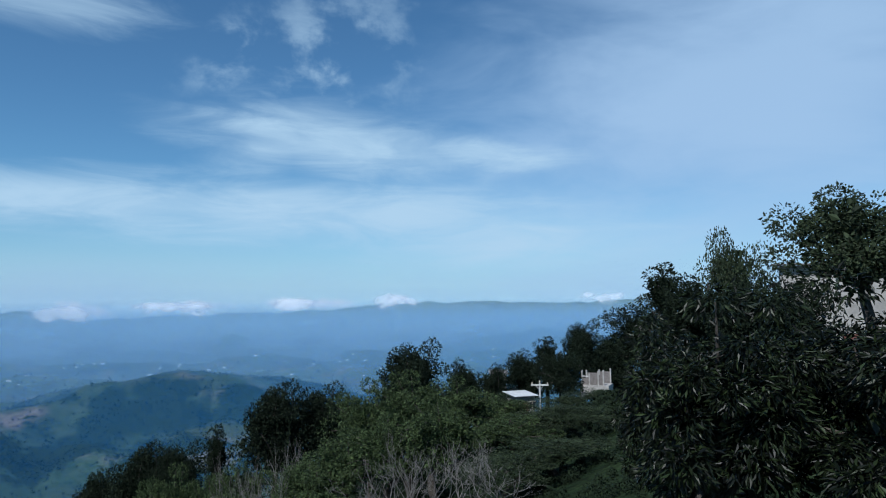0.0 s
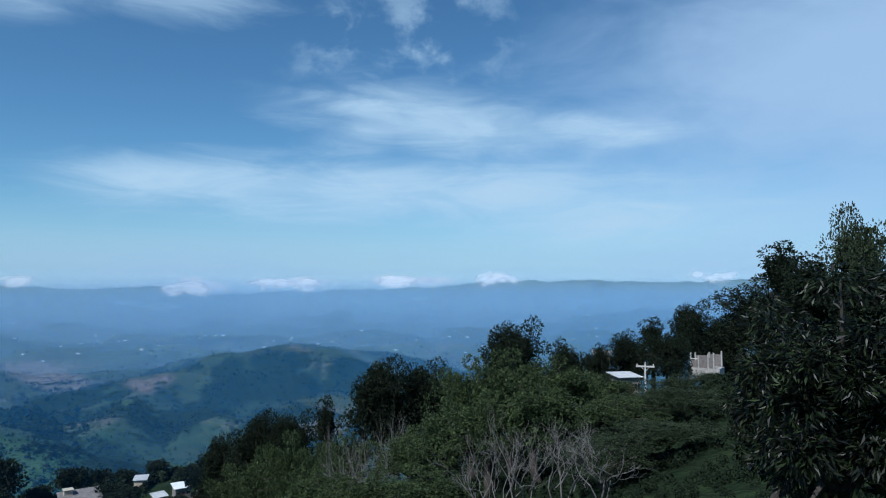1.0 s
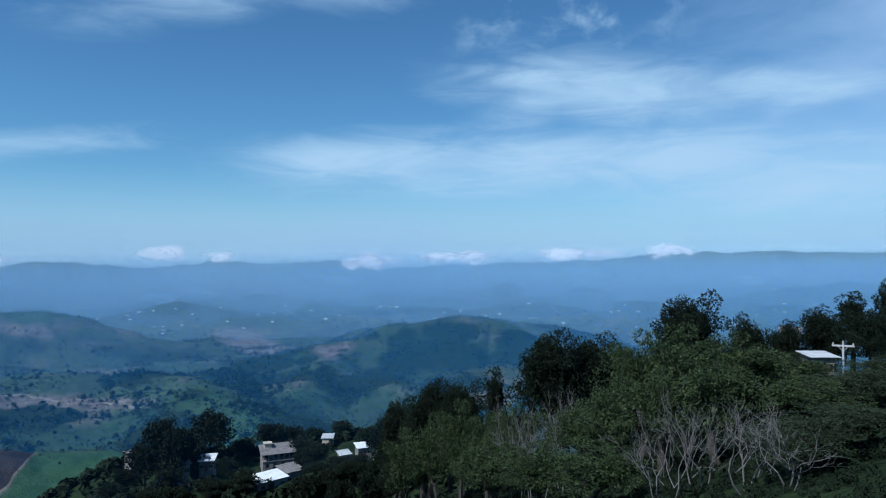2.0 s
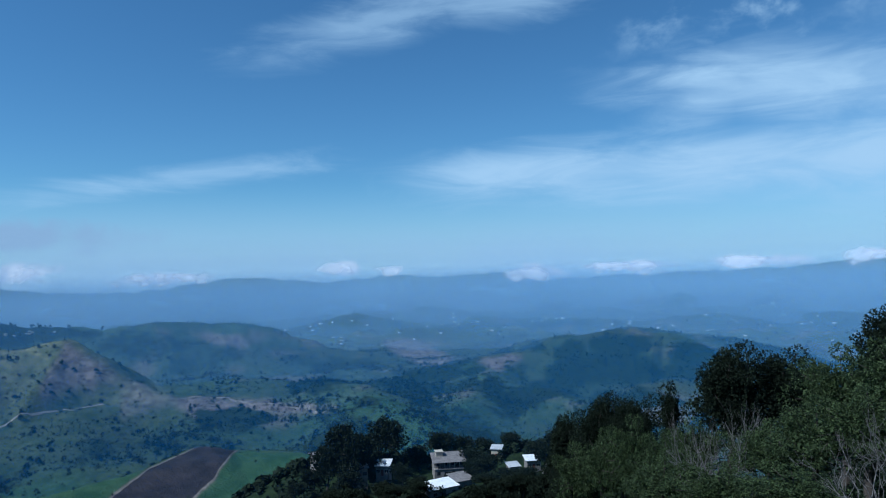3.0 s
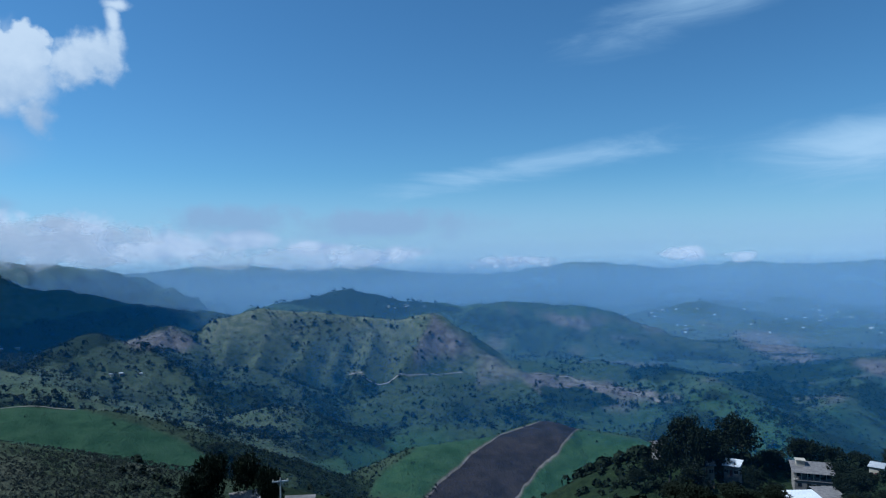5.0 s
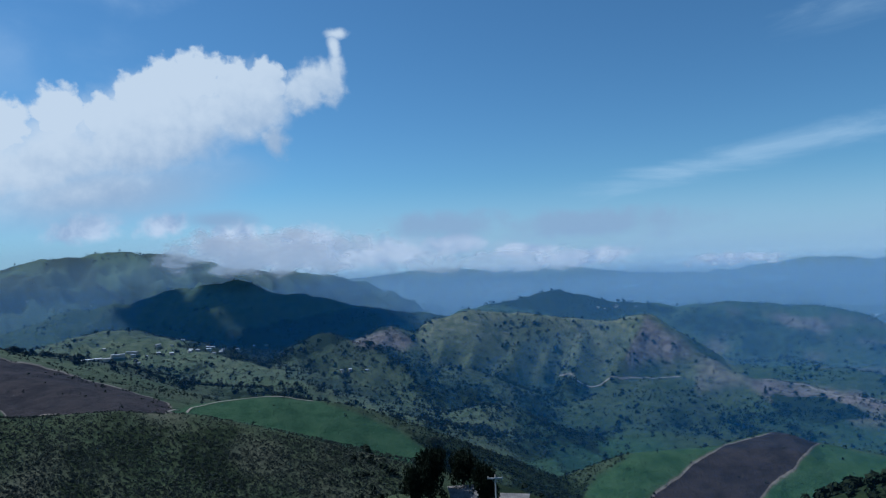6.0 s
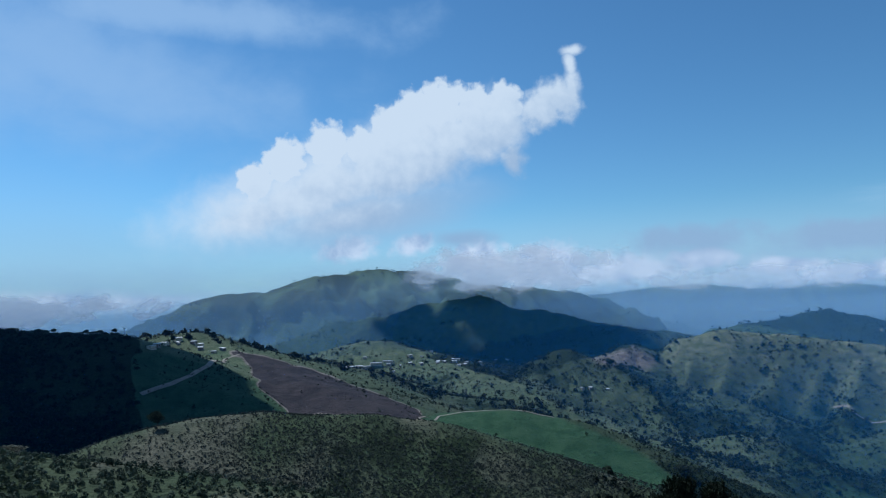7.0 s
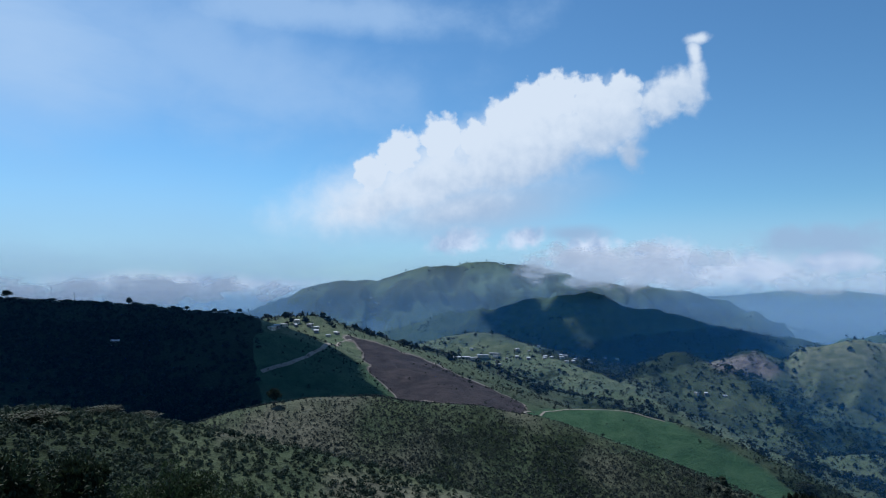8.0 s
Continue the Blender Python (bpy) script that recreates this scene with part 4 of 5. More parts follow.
# ---- scrub and woodland: uncounted clumps ----
def clumps(name, az, r, size, blades, material, label, flat=0.75, blade=1.0):
    """Ragged clumps of leafy blades standing on the ground at those places."""
    a = np.radians(az)
    x, y = -np.sin(a) * r, np.cos(a) * r
    z = ground_height(x, y)
    n = len(x)
    way = unit(RNG.normal(size=(n, blades, 3)))
    way[..., 2] = np.abs(way[..., 2])
    core = np.stack([x, y, z], -1)[:, None] + way * size[:, None, None] * [0.42, 0.42, flat] + np.array([0, 0, 0.05]) * size[:, None, None]
    s1 = unit(np.cross(way, unit(RNG.normal(size=way.shape))) + 0.35 * RNG.normal(size=way.shape))
    s2 = unit(np.cross(s1, way) + 0.35 * RNG.normal(size=way.shape))
    half = blade * size[:, None, None] * RNG.uniform(0.22, 0.42, (n, blades, 1))
    verts = np.stack([core + s1 * half, core - s1 * half * 0.5 + s2 * half * 0.9, core - s1 * half * 0.5 - s2 * half * 0.9], 2).reshape(-1, 3)
    faces = np.arange(len(verts)).reshape(-1, 3)
    return tagged(new(name, mesh_of(name, verts, faces, material)), label, "shrubs", kind="stuff")


def scatter(count, az0, az1, r0, r1, base, by_wood, by_pasture=0.0):
    """Random places, more of them where there is woodland."""
    az = RNG.uniform(az0, az1, count)
    r = r0 * (r1 / r0) ** RNG.uniform(0, 1, count)
    a = np.radians(az)
    x, y = -np.sin(a) * r, np.cos(a) * r
    el = np.degrees(np.arctan2(ground_height(x, y) - EYE, r))
    pasture, soil, wood, dry = land_cover(az, el, r, x, y)
    wood = wood * (1 - 0.6 * dry)
    grain = np.clip(0.55 + 1.5 * fbm(x, y, 70, 3, 71), 0.22, 1)
    keep = RNG.uniform(0, 1, count) < np.clip((base + by_wood * wood) * grain, 0, 1) * np.where(pasture > 0.95, 0.06, 1) * np.where(soil > 0.8, 0.06, 1)
    return az[keep], r[keep]


az, r = scatter(230000, 3, 126, 440, 1750, 0.26, 0.85)
keep = (r > 800) | (az < 98) | (RNG.uniform(0, 1, len(az)) < 0.35)
az, r = az[keep], r[keep]
clumps("hill_scrub", az, r, RNG.uniform(1.5, 5.0, len(az)) * RNG.uniform(0.5, 1.2, len(az)) * np.clip(r / 1000, 0.5, 1), 6, LEAF_WOOD, "dark green bushes and small trees over the hills")
az, r = scatter(11000, 36, 126, 760, 1500, 0.10, 0.7)
clumps("hill_trees", az, r, RNG.uniform(4.5, 8.5, len(az)), 14, LEAF_WOOD, "dark round trees dotted over the hills")
az, r = scatter(20000, 84, 152, 34, 190, 0.8, 0.3)
clumps("slope_scrub", az, r, RNG.uniform(0.4, 1.5, len(az)) * np.clip(r / 130, 0.2, 1), 30, LEAF_SCRUB, "dull green shrubs covering the near slope", 0.6, 0.6)
az, r = scatter(76000, 84, 150, 170, 330, 0.8, 0.3)
keep = az + 10 * fbm(az * 4.0, r, 40, 3, 5) < 136
az, r = az[keep], r[keep]
clumps("slope_scrub", az, r, RNG.uniform(0.35, 1.0, len(az)), 7, LEAF_PALE, "grey-green shrubs covering the near slope", 0.6)
for near, far in ((110, 178), (216, 262)):
    az, r = scatter(2600, 18, 54, near, far, 0.7, 0.3)
    clumps("hamlet_wood", az, r, RNG.uniform(1.6, 4.2, len(az)), 26, LEAF_WOOD, "dark thicket round the hamlet")
# Near-black woodland; part of the ridge's shade is put into its colour.
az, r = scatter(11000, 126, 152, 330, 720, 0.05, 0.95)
clumps("ridge_wood", az, r, RNG.uniform(2.0, 5.0, len(az)) * np.clip((690 - r) / 120, 0.35, 1), 14, LEAF_WOOD, "woodland on the ridge, its colour darkened as part of the shade")
# Near-black leaves here also stand for the shade under the trees.
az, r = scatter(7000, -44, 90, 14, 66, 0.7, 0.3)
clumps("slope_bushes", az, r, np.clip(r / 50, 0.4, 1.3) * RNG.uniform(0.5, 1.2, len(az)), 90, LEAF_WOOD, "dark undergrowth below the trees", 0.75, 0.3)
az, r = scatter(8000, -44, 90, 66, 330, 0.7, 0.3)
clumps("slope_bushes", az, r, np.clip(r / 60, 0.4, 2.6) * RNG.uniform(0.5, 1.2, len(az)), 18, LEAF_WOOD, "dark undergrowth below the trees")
az, r = scatter(12000, 0, 146, 1750, 3100, 0.2, 0.6)
clumps("far_scrub", az, r, RNG.uniform(5, 12, len(az)), 6, LEAF_WOOD, "distant dark trees on the mountain sides")


# ---- cloud clinging to the mountain, and unseen clouds added overhead to shade ridge and peak ----
def cloud_bank(az0, az1, el0, el1, distance, density, grain=0.0075, low=0.20, high=0.46):
    az, el = np.radians(np.linspace(az0, az1, 60)), np.radians(np.linspace(el0, el1, 14))
    a, e = np.meshgrid(az, el, indexing="ij")
    rise_z = EYE + distance * np.tan(e)
    d = distance - (rise_z.max() - rise_z) * 1.5
    me = grid_mesh("cloud_bank", -np.sin(a) * d, np.cos(a) * d, EYE + d * np.tan(e))
    face_up(me)
    u, v = np.meshgrid(np.linspace(-1, 1, 60), np.linspace(-1, 1, 14), indexing="ij")
    fade = np.clip(1 - u ** 2, 0, 1) * np.clip(1 - np.abs(v) ** 2.0, 0, 1)
    me.color_attributes.new("fade", "FLOAT_COLOR", "POINT").data.foreach_set("color", np.stack([fade] * 3 + [np.ones_like(fade)], -1).astype(np.float32).ravel())
    m = bpy.data.materials.new("cloud_vapour")
    m.use_nodes = True
    m.node_tree.nodes.clear()
    N = Nodes(m.node_tree)
    where = N.add("ShaderNodeNewGeometry").outputs["Position"]
    parts = N.add("ShaderNodeSeparateXYZ")
    N.put(parts.inputs[0], where)
    lumps = N.noise(N.vec(parts.outputs[0], parts.outputs[1], N.math("MULTIPLY", parts.outputs[2], 1.3)), grain, 4.5, 0.52)
    fadeout = N.add("ShaderNodeAttribute", attribute_name="fade").outputs["Fac"]
    cover = N.span(N.math("ADD", lumps, N.math("MULTIPLY", N.math("SUBTRACT", fadeout, 1.0), 0.55)), low, high)
    white, clear, out = N.add("ShaderNodeBsdfDiffuse"), N.add("ShaderNodeBsdfTransparent"), N.add("ShaderNodeMixShader")
    white.inputs[0].default_value = rgb(0.60, 0.63, 0.67)
    N.put(out.inputs[0], N.math("MULTIPLY", cover, density)), N.put(out.inputs[1], clear.outputs[0]), N.put(out.inputs[2], white.outputs[0])
    N.put(N.add("ShaderNodeOutputMaterial").inputs[0], out.outputs[0])
    me.materials.append(m)
    return tagged(new("cloud_bank", me), "white cloud clinging to the mountain top", "cloud", "low clouds", "stuff")


cloud_bank(82, 109, -1.3, 4.4, 2520, 0.78, 0.0085, 0.22, 0.5)
cloud_bank(60, 92, -1.2, 1.6, 3400, 0.55, 0.007, 0.2, 0.5)
for az0, az1, el0, el1 in ((43, 47.6, -0.8, 0.8), (39.5, 42, -0.7, 0.3), (26, 31.5, -1.6, 0.0), (17.5, 25, -1.2, 0.2), (8.5, 16.5, -0.9, 0.4), (1.8, 6.2, -0.8, 0.7), (-15, -11.5, -0.5, 0.8), (54, 63, -1.1, 0.4)):
    cloud_bank(az0 - 1, az1 + 1, el0 - 0.2, el1 + 0.2, 2350, 0.85, 0.013, 0.26, 0.58)
cloud_bank(121, 150, -2.0, 1.3, 2350, 0.95, 0.010, 0.18, 0.46)
CLOUD_WHITE = plain_material("cloud_white", (0.78, 0.80, 0.84), (0.86, 0.87, 0.89), 1.0, 0.01, 0.0, 0.0)


def unseen_shade_cloud(shaded, above, wide, deep, tall, seed):
    """A lumpy cumulus, added out of view between the sun and a stretch of hillside to shade it."""
    rng = random.Random(seed)
    toward = Vector((-math.sin(radians(SUN_AZ)), math.cos(radians(SUN_AZ)), 0)) * (above / math.tan(radians(SUN_EL)))
    centre = shaded + toward + Vector((0, 0, above))
    side = Matrix.Rotation(math.atan2(shaded.y, shaded.x), 3, "Z")
    bm = bmesh.new()
    for i in range(60):
        a, k = rng.uniform(0, 2 * math.pi), rng.uniform(0, 0.85) ** 0.6
        at = side @ Vector((math.cos(a) * deep * k, math.sin(a) * wide * k, 0))
        size = rng.uniform(0.16, 0.34) * min(wide, deep)
        made = bmesh.ops.create_icosphere(bm, subdivisions=2, radius=size, matrix=Matrix.Translation(centre + at + Vector((0, 0, rng.uniform(0, tall) * (1 - k)))))
        for v in made["verts"]:
            d = noise.noise(v.co / (size * 0.6)) * size * 0.35
            v.co += (v.co - centre - at).normalized() * d
            v.co.z = max(v.co.z, centre.z - size * 0.25)
    me = bpy.data.meshes.new("cloud")
    bm.to_mesh(me)
    bm.free()
    me.materials.append(CLOUD_WHITE)
    return tagged(new("cloud", me), "white cumulus cloud added out of view to shade the hillside", "cloud", "clouds overhead")


unseen_shade_cloud(spot(137.5, 530, -4), 520, 165, 200, 60, 3)
unseen_shade_cloud(spot(123.0, 530, -6), 520, 68, 150, 40, 9)
unseen_shade_cloud(spot(96.5, 1480, -3), 1500, 300, 170, 90, 5)


# ---- building helpers ----
def boxes_mesh(name, boxes, material):
    """One mesh of upright boxes (x0, x1, y0, y1, z0, z1), edges slightly chamfered."""
    verts, faces = [], []
    for x0, x1, y0, y1, z0, z1 in boxes:
        n = len(verts)
        verts += [(x0, y0, z0), (x1, y0, z0), (x1, y1, z0), (x0, y1, z0), (x0, y0, z1), (x1, y0, z1), (x1, y1, z1), (x0, y1, z1)]
        faces += [tuple(i + n for i in f) for f in ((3, 2, 1, 0), (4, 5, 6, 7), (0, 1, 5, 4), (1, 2, 6, 5), (2, 3, 7, 6), (3, 0, 4, 7))]
    return mesh_of(name, verts, faces, material)


def sheet_roof(name, x0, x1, y0, y1, z_front, z_back, material, wave=0.28, depth=0.05):
    """A corrugated sheet sloping from front (y0) to back (y1)."""
    cols = max(4, int((x1 - x0) / wave) * 2)
    xs = np.linspace(x0, x1, cols + 1)
    verts, faces = [], []
    for layer in (0.0, -0.06):
        for y, z in ((y0, z_front), (y1, z_back)):
            verts += [(x, y, z + layer + (depth if i % 2 else 0.0)) for i, x in enumerate(xs)]
    n = cols + 1
    for i in range(cols):
        faces += [(i, i + 1, n + i + 1, n + i), (2 * n + i + 1, 2 * n + i, 3 * n + i, 3 * n + i + 1),
                  (i + 1, i, 2 * n + i, 2 * n + i + 1), (n + i, n + i + 1, 3 * n + i + 1, 3 * n + i)]
    faces += [(0, n, 3 * n, 2 * n), (2 * n - 1, n - 1, 3 * n - 1, 4 * n - 1)]
    return mesh_of(name, verts, faces, material)


PLASTER = plain_material("weathered_plaster", (0.15, 0.14, 0.13), (0.28, 0.26, 0.24), 0.9, 0.8)
CREAM = plain_material("cream_plaster", (0.38, 0.34, 0.27), (0.54, 0.49, 0.40), 0.9, 0.8)
TAN = plain_material("tan_plaster", (0.34, 0.25, 0.18), (0.46, 0.36, 0.26), 0.9, 0.8)
CONCRETE = plain_material("bare_concrete", (0.24, 0.23, 0.22), (0.42, 0.40, 0.38), 0.95, 1.2)
BLOCK = plain_material("grey_block", (0.12, 0.105, 0.10), (0.22, 0.20, 0.19), 0.95, 2.0)
TIN = plain_material("pale_tin_sheet", (0.34, 0.36, 0.38), (0.55, 0.56, 0.57), 0.55, 0.7, 0.0)
TIN_BRIGHT = plain_material("bright_tin_sheet", (0.62, 0.64, 0.66), (0.80, 0.81, 0.82), 0.5, 0.7)
RUST = plain_material("dull_tin_sheet", (0.10, 0.095, 0.095), (0.24, 0.22, 0.21), 0.7, 0.9)
GLASS_DARK = plain_material("dark_window_pane", (0.015, 0.018, 0.022), (0.03, 0.035, 0.04), 0.15, 1.0)
WOOD_RED = plain_material("red_brown_wood", (0.10, 0.035, 0.030), (0.18, 0.070, 0.055), 0.7, 2.0)
POLE_GREY = plain_material("pale_pole", (0.42, 0.41, 0.40), (0.60, 0.58, 0.56), 0.85, 1.5)
TRACK = plain_material("dry_earth_track", (0.16, 0.14, 0.11), (0.28, 0.25, 0.20), 0.95, 0.05)


def sight(az, el, r0, r1):
    """The distance at which the ground along a bearing first rises to that elevation."""
    rr = np.linspace(r0, r1, 500)
    a = radians(az)
    e = np.degrees(np.arctan2(ground_height(-math.sin(a) * rr, math.cos(a) * rr) - EYE, rr))
    hit = np.nonzero(e >= el)[0]
    return float(rr[hit[0]]) if len(hit) else float(rr[int(np.argmax(e))])


def stand(ob, az, r, turn=0.0, sink=0.0):
    """Puts a thing on the ground; with no turn its front (-y) faces the terrace."""
    p = spot(az, r)
    ob.matrix_basis = Matrix.Translation((p.x, p.y, ground_at(p.x, p.y) - sink)) @ Matrix.Rotation(radians(az + turn), 4, "Z")
    return ob


def small_house(w, d, h, roof, walls=PLASTER, pitch=0.18, sides=0.5, panes=2, gable=False):
    """A plain house: walls, sheet roof, windows with frames, and a door. Its front is at y = -d / 2."""
    ob = new("house")
    part("wall", boxes_mesh("wall", [(-w / 2, w / 2, -d / 2, d / 2, -4.0, h)], walls), ob)
    if gable:
        part("roof", sheet_roof("roof", -w / 2 - sides, w / 2 + sides, -d / 2 - sides, 0, h + 0.02, h + pitch * (d / 2 + sides), roof), ob)
        part("roof", sheet_roof("roof", -w / 2 - sides, w / 2 + sides, d / 2 + sides, 0, h + 0.02, h + pitch * (d / 2 + sides), roof), ob)
    else:
        part("roof", sheet_roof("roof", -w / 2 - sides, w / 2 + sides, -d / 2 - sides, d / 2 + sides, h + 0.08, h + 0.08 + pitch * d, roof), ob)
        part("gable_wall", boxes_mesh("gable_wall", [(-w / 2, w / 2, d / 2 - 0.2, d / 2, h, h + pitch * d * 0.9)], walls), ob)
    step = w / (panes + 1)
    for i in range(panes + 1):
        x = -w / 2 + step * (i + 0.5)
        if i == panes // 2:
            part("door", boxes_mesh("door", [(x - 0.45, x + 0.45, -d / 2 - 0.05, -d / 2 + 0.03, 0, 2.05)], WOOD_RED), ob)
        else:
            win = part("window", boxes_mesh("window", [(x - 0.55, x + 0.55, -d / 2 - 0.03, -d / 2 + 0.02, 1.0, 2.0)], GLASS_DARK), ob)
            part("frame", boxes_mesh("frame", [(x - 0.62, x + 0.62, -d / 2 - 0.06, -d / 2 + 0.01, 2.0, 2.08), (x - 0.62, x + 0.62, -d / 2 - 0.08, -d / 2 + 0.01, 0.92, 1.0),
                                               (x - 0.03, x + 0.03, -d / 2 - 0.05, -d / 2 + 0.01, 1.0, 2.0)], CREAM), win)
    return ob


def verandah_house():
    """Two storeys with a pillared upper gallery under a dull sheet roof, and a small roof box."""
    ob = new("house")
    w, d = 11.5, 8.0
    part("wall", boxes_mesh("wall", [(-w / 2, w / 2, -d / 2 + 1.8, d / 2, -4.5, 5.6), (-w / 2, w / 2, -d / 2, -d / 2 + 1.8, -4.5, 2.6)], PLASTER), ob)
    part("floor_slab", boxes_mesh("floor_slab", [(-w / 2 - 0.2, w / 2 + 0.2, -d / 2 - 0.2, -d / 2 + 1.8, 2.6, 2.8)], CONCRETE), ob)
    part("roof", sheet_roof("roof", -w / 2 - 0.7, w / 2 + 0.7, -d / 2 - 0.7, d / 2 + 0.5, 5.3, 6.9, RUST), ob)
    part("roof_box", boxes_mesh("roof_box", [(-4.6, -2.0, 0.5, 3.2, 6.0, 8.0), (-4.9, -1.7, 0.2, 3.5, 8.0, 8.15)], CREAM), ob)
    for i in range(7):
        x = -w / 2 + 0.2 + i * (w - 0.4) / 6
        part("post", boxes_mesh("post", [(x - 0.13, x + 0.13, -d / 2 - 0.1, -d / 2 + 0.16, 2.8, 5.3)], CREAM), ob)
    part("railing", boxes_mesh("railing", [(-w / 2, w / 2, -d / 2 - 0.06, -d / 2, 3.6, 3.7), (-w / 2, w / 2, -d / 2 - 0.06, -d / 2, 3.2, 3.26)]
                               + [(-w / 2 + 0.3 * i, -w / 2 + 0.3 * i + 0.05, -d / 2 - 0.05, -d / 2 - 0.01, 2.8, 3.6) for i in range(1, 38)], WOOD_RED), ob)
    for i in range(4):
        x = -4.2 + 2.8 * i
        part("window", boxes_mesh("window", [(x - 0.6, x + 0.6, -d / 2 + 1.74, -d / 2 + 1.82, 3.5, 4.8)], GLASS_DARK), ob)
        part("window", boxes_mesh("window", [(x - 0.6, x + 0.6, -d / 2 - 0.04, -d / 2 + 0.02, 0.6, 1.8)], GLASS_DARK), ob)
    return ob


def unfinished_house():
    """A roofless shell of block walls and concrete columns on a slab."""
    ob = new("unfinished_house")
    part("floor_slab", boxes_mesh("floor_slab", [(-3.2, 3.4, -2.6, 2.6, -3.0, 0.0)], CONCRETE), ob)
    for x, y, h in ((-2.9, -2.3, 3.4), (-1.2, -2.3, 2.6), (0.9, -2.3, 3.3), (2.1, -2.3, 3.5), (2.9, 2.2, 3.6), (-2.9, 2.2, 3.0), (0.2, 2.2, 3.2)):
        part("column", boxes_mesh("column", [(x - 0.16, x + 0.16, y - 0.16, y + 0.16, 0, h)], CONCRETE), ob)
    for x0, x1, y, h in ((-2.7, -1.4, -2.3, 1.5), (-1.0, 0.7, -2.3, 2.6), (1.1, 1.95, -2.3, 2.2), (-2.7, 0.0, 2.2, 2.4), (0.4, 2.7, 2.2, 2.8)):
        rows, low = [], 0.0
        while low < h:
            shift = 0.2 if int(low / 0.2) % 2 else 0.0
            x = x0 - shift
            while x < x1:
                rows.append((max(x, x0), min(x + 0.39, x1), y - 0.09, y + 0.09, low, low + 0.19))
                x += 0.4
            low += 0.2
        part("block_wall", boxes_mesh("block_wall", rows, BLOCK), ob)
    part("lintel", boxes_mesh("lintel", [(-2.9, -1.2, -2.45, -2.15, 1.9, 2.1)], POLE_GREY), ob)
    return ob


def utility_pole(height):
    ob = new("utility_pole")
    part("mast", limbs_mesh("mast", [([(0, 0, -0.5), (0, 0, height * 0.5), (0, 0, height)], [0.17, 0.14, 0.11])], POLE_GREY, 8), ob)
    part("crossarm", boxes_mesh("crossarm", [(-1.25, 1.25, -0.09, 0.09, height - 0.45, height - 0.25)], POLE_GREY), ob)
    for x in (-1.1, 0.0, 1.1):
        top = height if x == 0 else height - 0.25
        part("insulator", limbs_mesh("insulator", [([(x, 0, top), (x, 0, top + 0.1), (x, 0, top + 0.3)], [0.05, 0.11, 0.06])], CREAM, 6), ob)
    for x in (-0.55, 0.55):
        part("brace", limbs_mesh("brace", [([(0, -0.1, height - 1.1), (x, -0.1, height - 0.4)], [0.03, 0.03])], POLE_GREY, 4), ob)
    return ob


def stand_to(ob, az, r, roof, roof_el, turn=0.0, size=1.0):
    """Puts a building so that the height 'roof' above its floor comes to that elevation."""
    p = spot(az, r, roof_el)
    ob.matrix_basis = Matrix.Translation((p.x, p.y, p.z - roof * size)) @ Matrix.Rotation(radians(az + turn), 4, "Z") @ Matrix.Scale(size, 4)
    return ob


# ---- the hamlet below ----
HAMLET = "hamlet houses"
tagged(stand_to(verandah_house(), 36.3, 203, 6.2, -15.5, 8, 0.78), "two-storey house with a pillared gallery and dull roof", "house", HAMLET)
tagged(stand_to(small_house(9.5, 6.5, 3.0, TIN_BRIGHT, pitch=0.10), 37.1, 186, 3.4, -17.55, 28, 0.9), "low house under a bright white sheet roof", "house", HAMLET)
tagged(stand_to(small_house(6.0, 6.5, 3.6, RUST, pitch=0.12), 35.3, 191, 3.8, -17.1, 28, 0.85), "low house with a patched grey sheet roof", "house", HAMLET)
tagged(stand_to(small_house(4.5, 4.5, 4.0, TIN, CREAM), 32.2, 214, 4.3, -14.85, -10, 0.7), "small cream house with a flat top", "house", HAMLET)
tagged(stand_to(small_house(5.0, 4.5, 3.2, TIN_BRIGHT), 29.3, 200, 3.4, -15.7, 14, 0.8), "small house with a white sheet roof", "house", HAMLET)
tagged(stand_to(small_house(4.2, 4.0, 2.8, TIN), 30.9, 197, 3.0, -16.2, 20, 0.75), "small house with a white sheet roof", "house", HAMLET)
tagged(stand_to(small_house(5.0, 5.0, 2.8, RUST), 27.8, 192, 3.0, -16.5, -20, 0.7), "half-hidden grey shed under trees", "house", HAMLET)
tagged(stand_to(small_house(4.4, 5.0, 3.2, TIN_BRIGHT), 41.7, 200, 3.5, -15.8, -12, 0.85), "small house with a white roof between dark trees", "house", HAMLET)
tagged(stand_to(small_house(4.5, 4.0, 3.0, RUST, TAN), 43.8, 196, 3.3, -15.9, 10), "tan shed between dark trees", "house", HAMLET)
tagged(stand_to(small_house(4.0, 5.0, 4.0, RUST, PLASTER), 46.9, 212, 4.3, -14.9, 30), "grey house at the edge of the green field", "house", HAMLET)
tagged(stand_to(unfinished_house(), -12.6, 138, 3.4, -5.7, -12, 0.82), "roofless grey shell of blocks and columns", "house", "houses on the ridge")
tagged(stand_to(small_house(3.6, 4.4, 3.0, TIN, pitch=0.06), -6.4, 122, 3.4, -7.6, 25), "low house with a bright white roof", "house", "houses on the ridge")
tagged(stand_to(small_house(5.0, 5.0, 3.0, RUST), -4.6, 150, 3.6, -5.95, 0, 0.7), "small grey house behind trees", "house", "houses on the ridge")
tagged(stand_to(small_house(7.0, 6.0, 6.0, RUST, CONCRETE, 0.04), -30.6, 48, 6.3, 2.6, 5), "flat-roofed grey house behind a tall tree", "house", "houses on the ridge")
tagged(stand(small_house(5.0, 5.0, 2.8, RUST, TAN), 80.6, 117, 8), "tan-walled house below the terrace", "house", "houses by the pole")
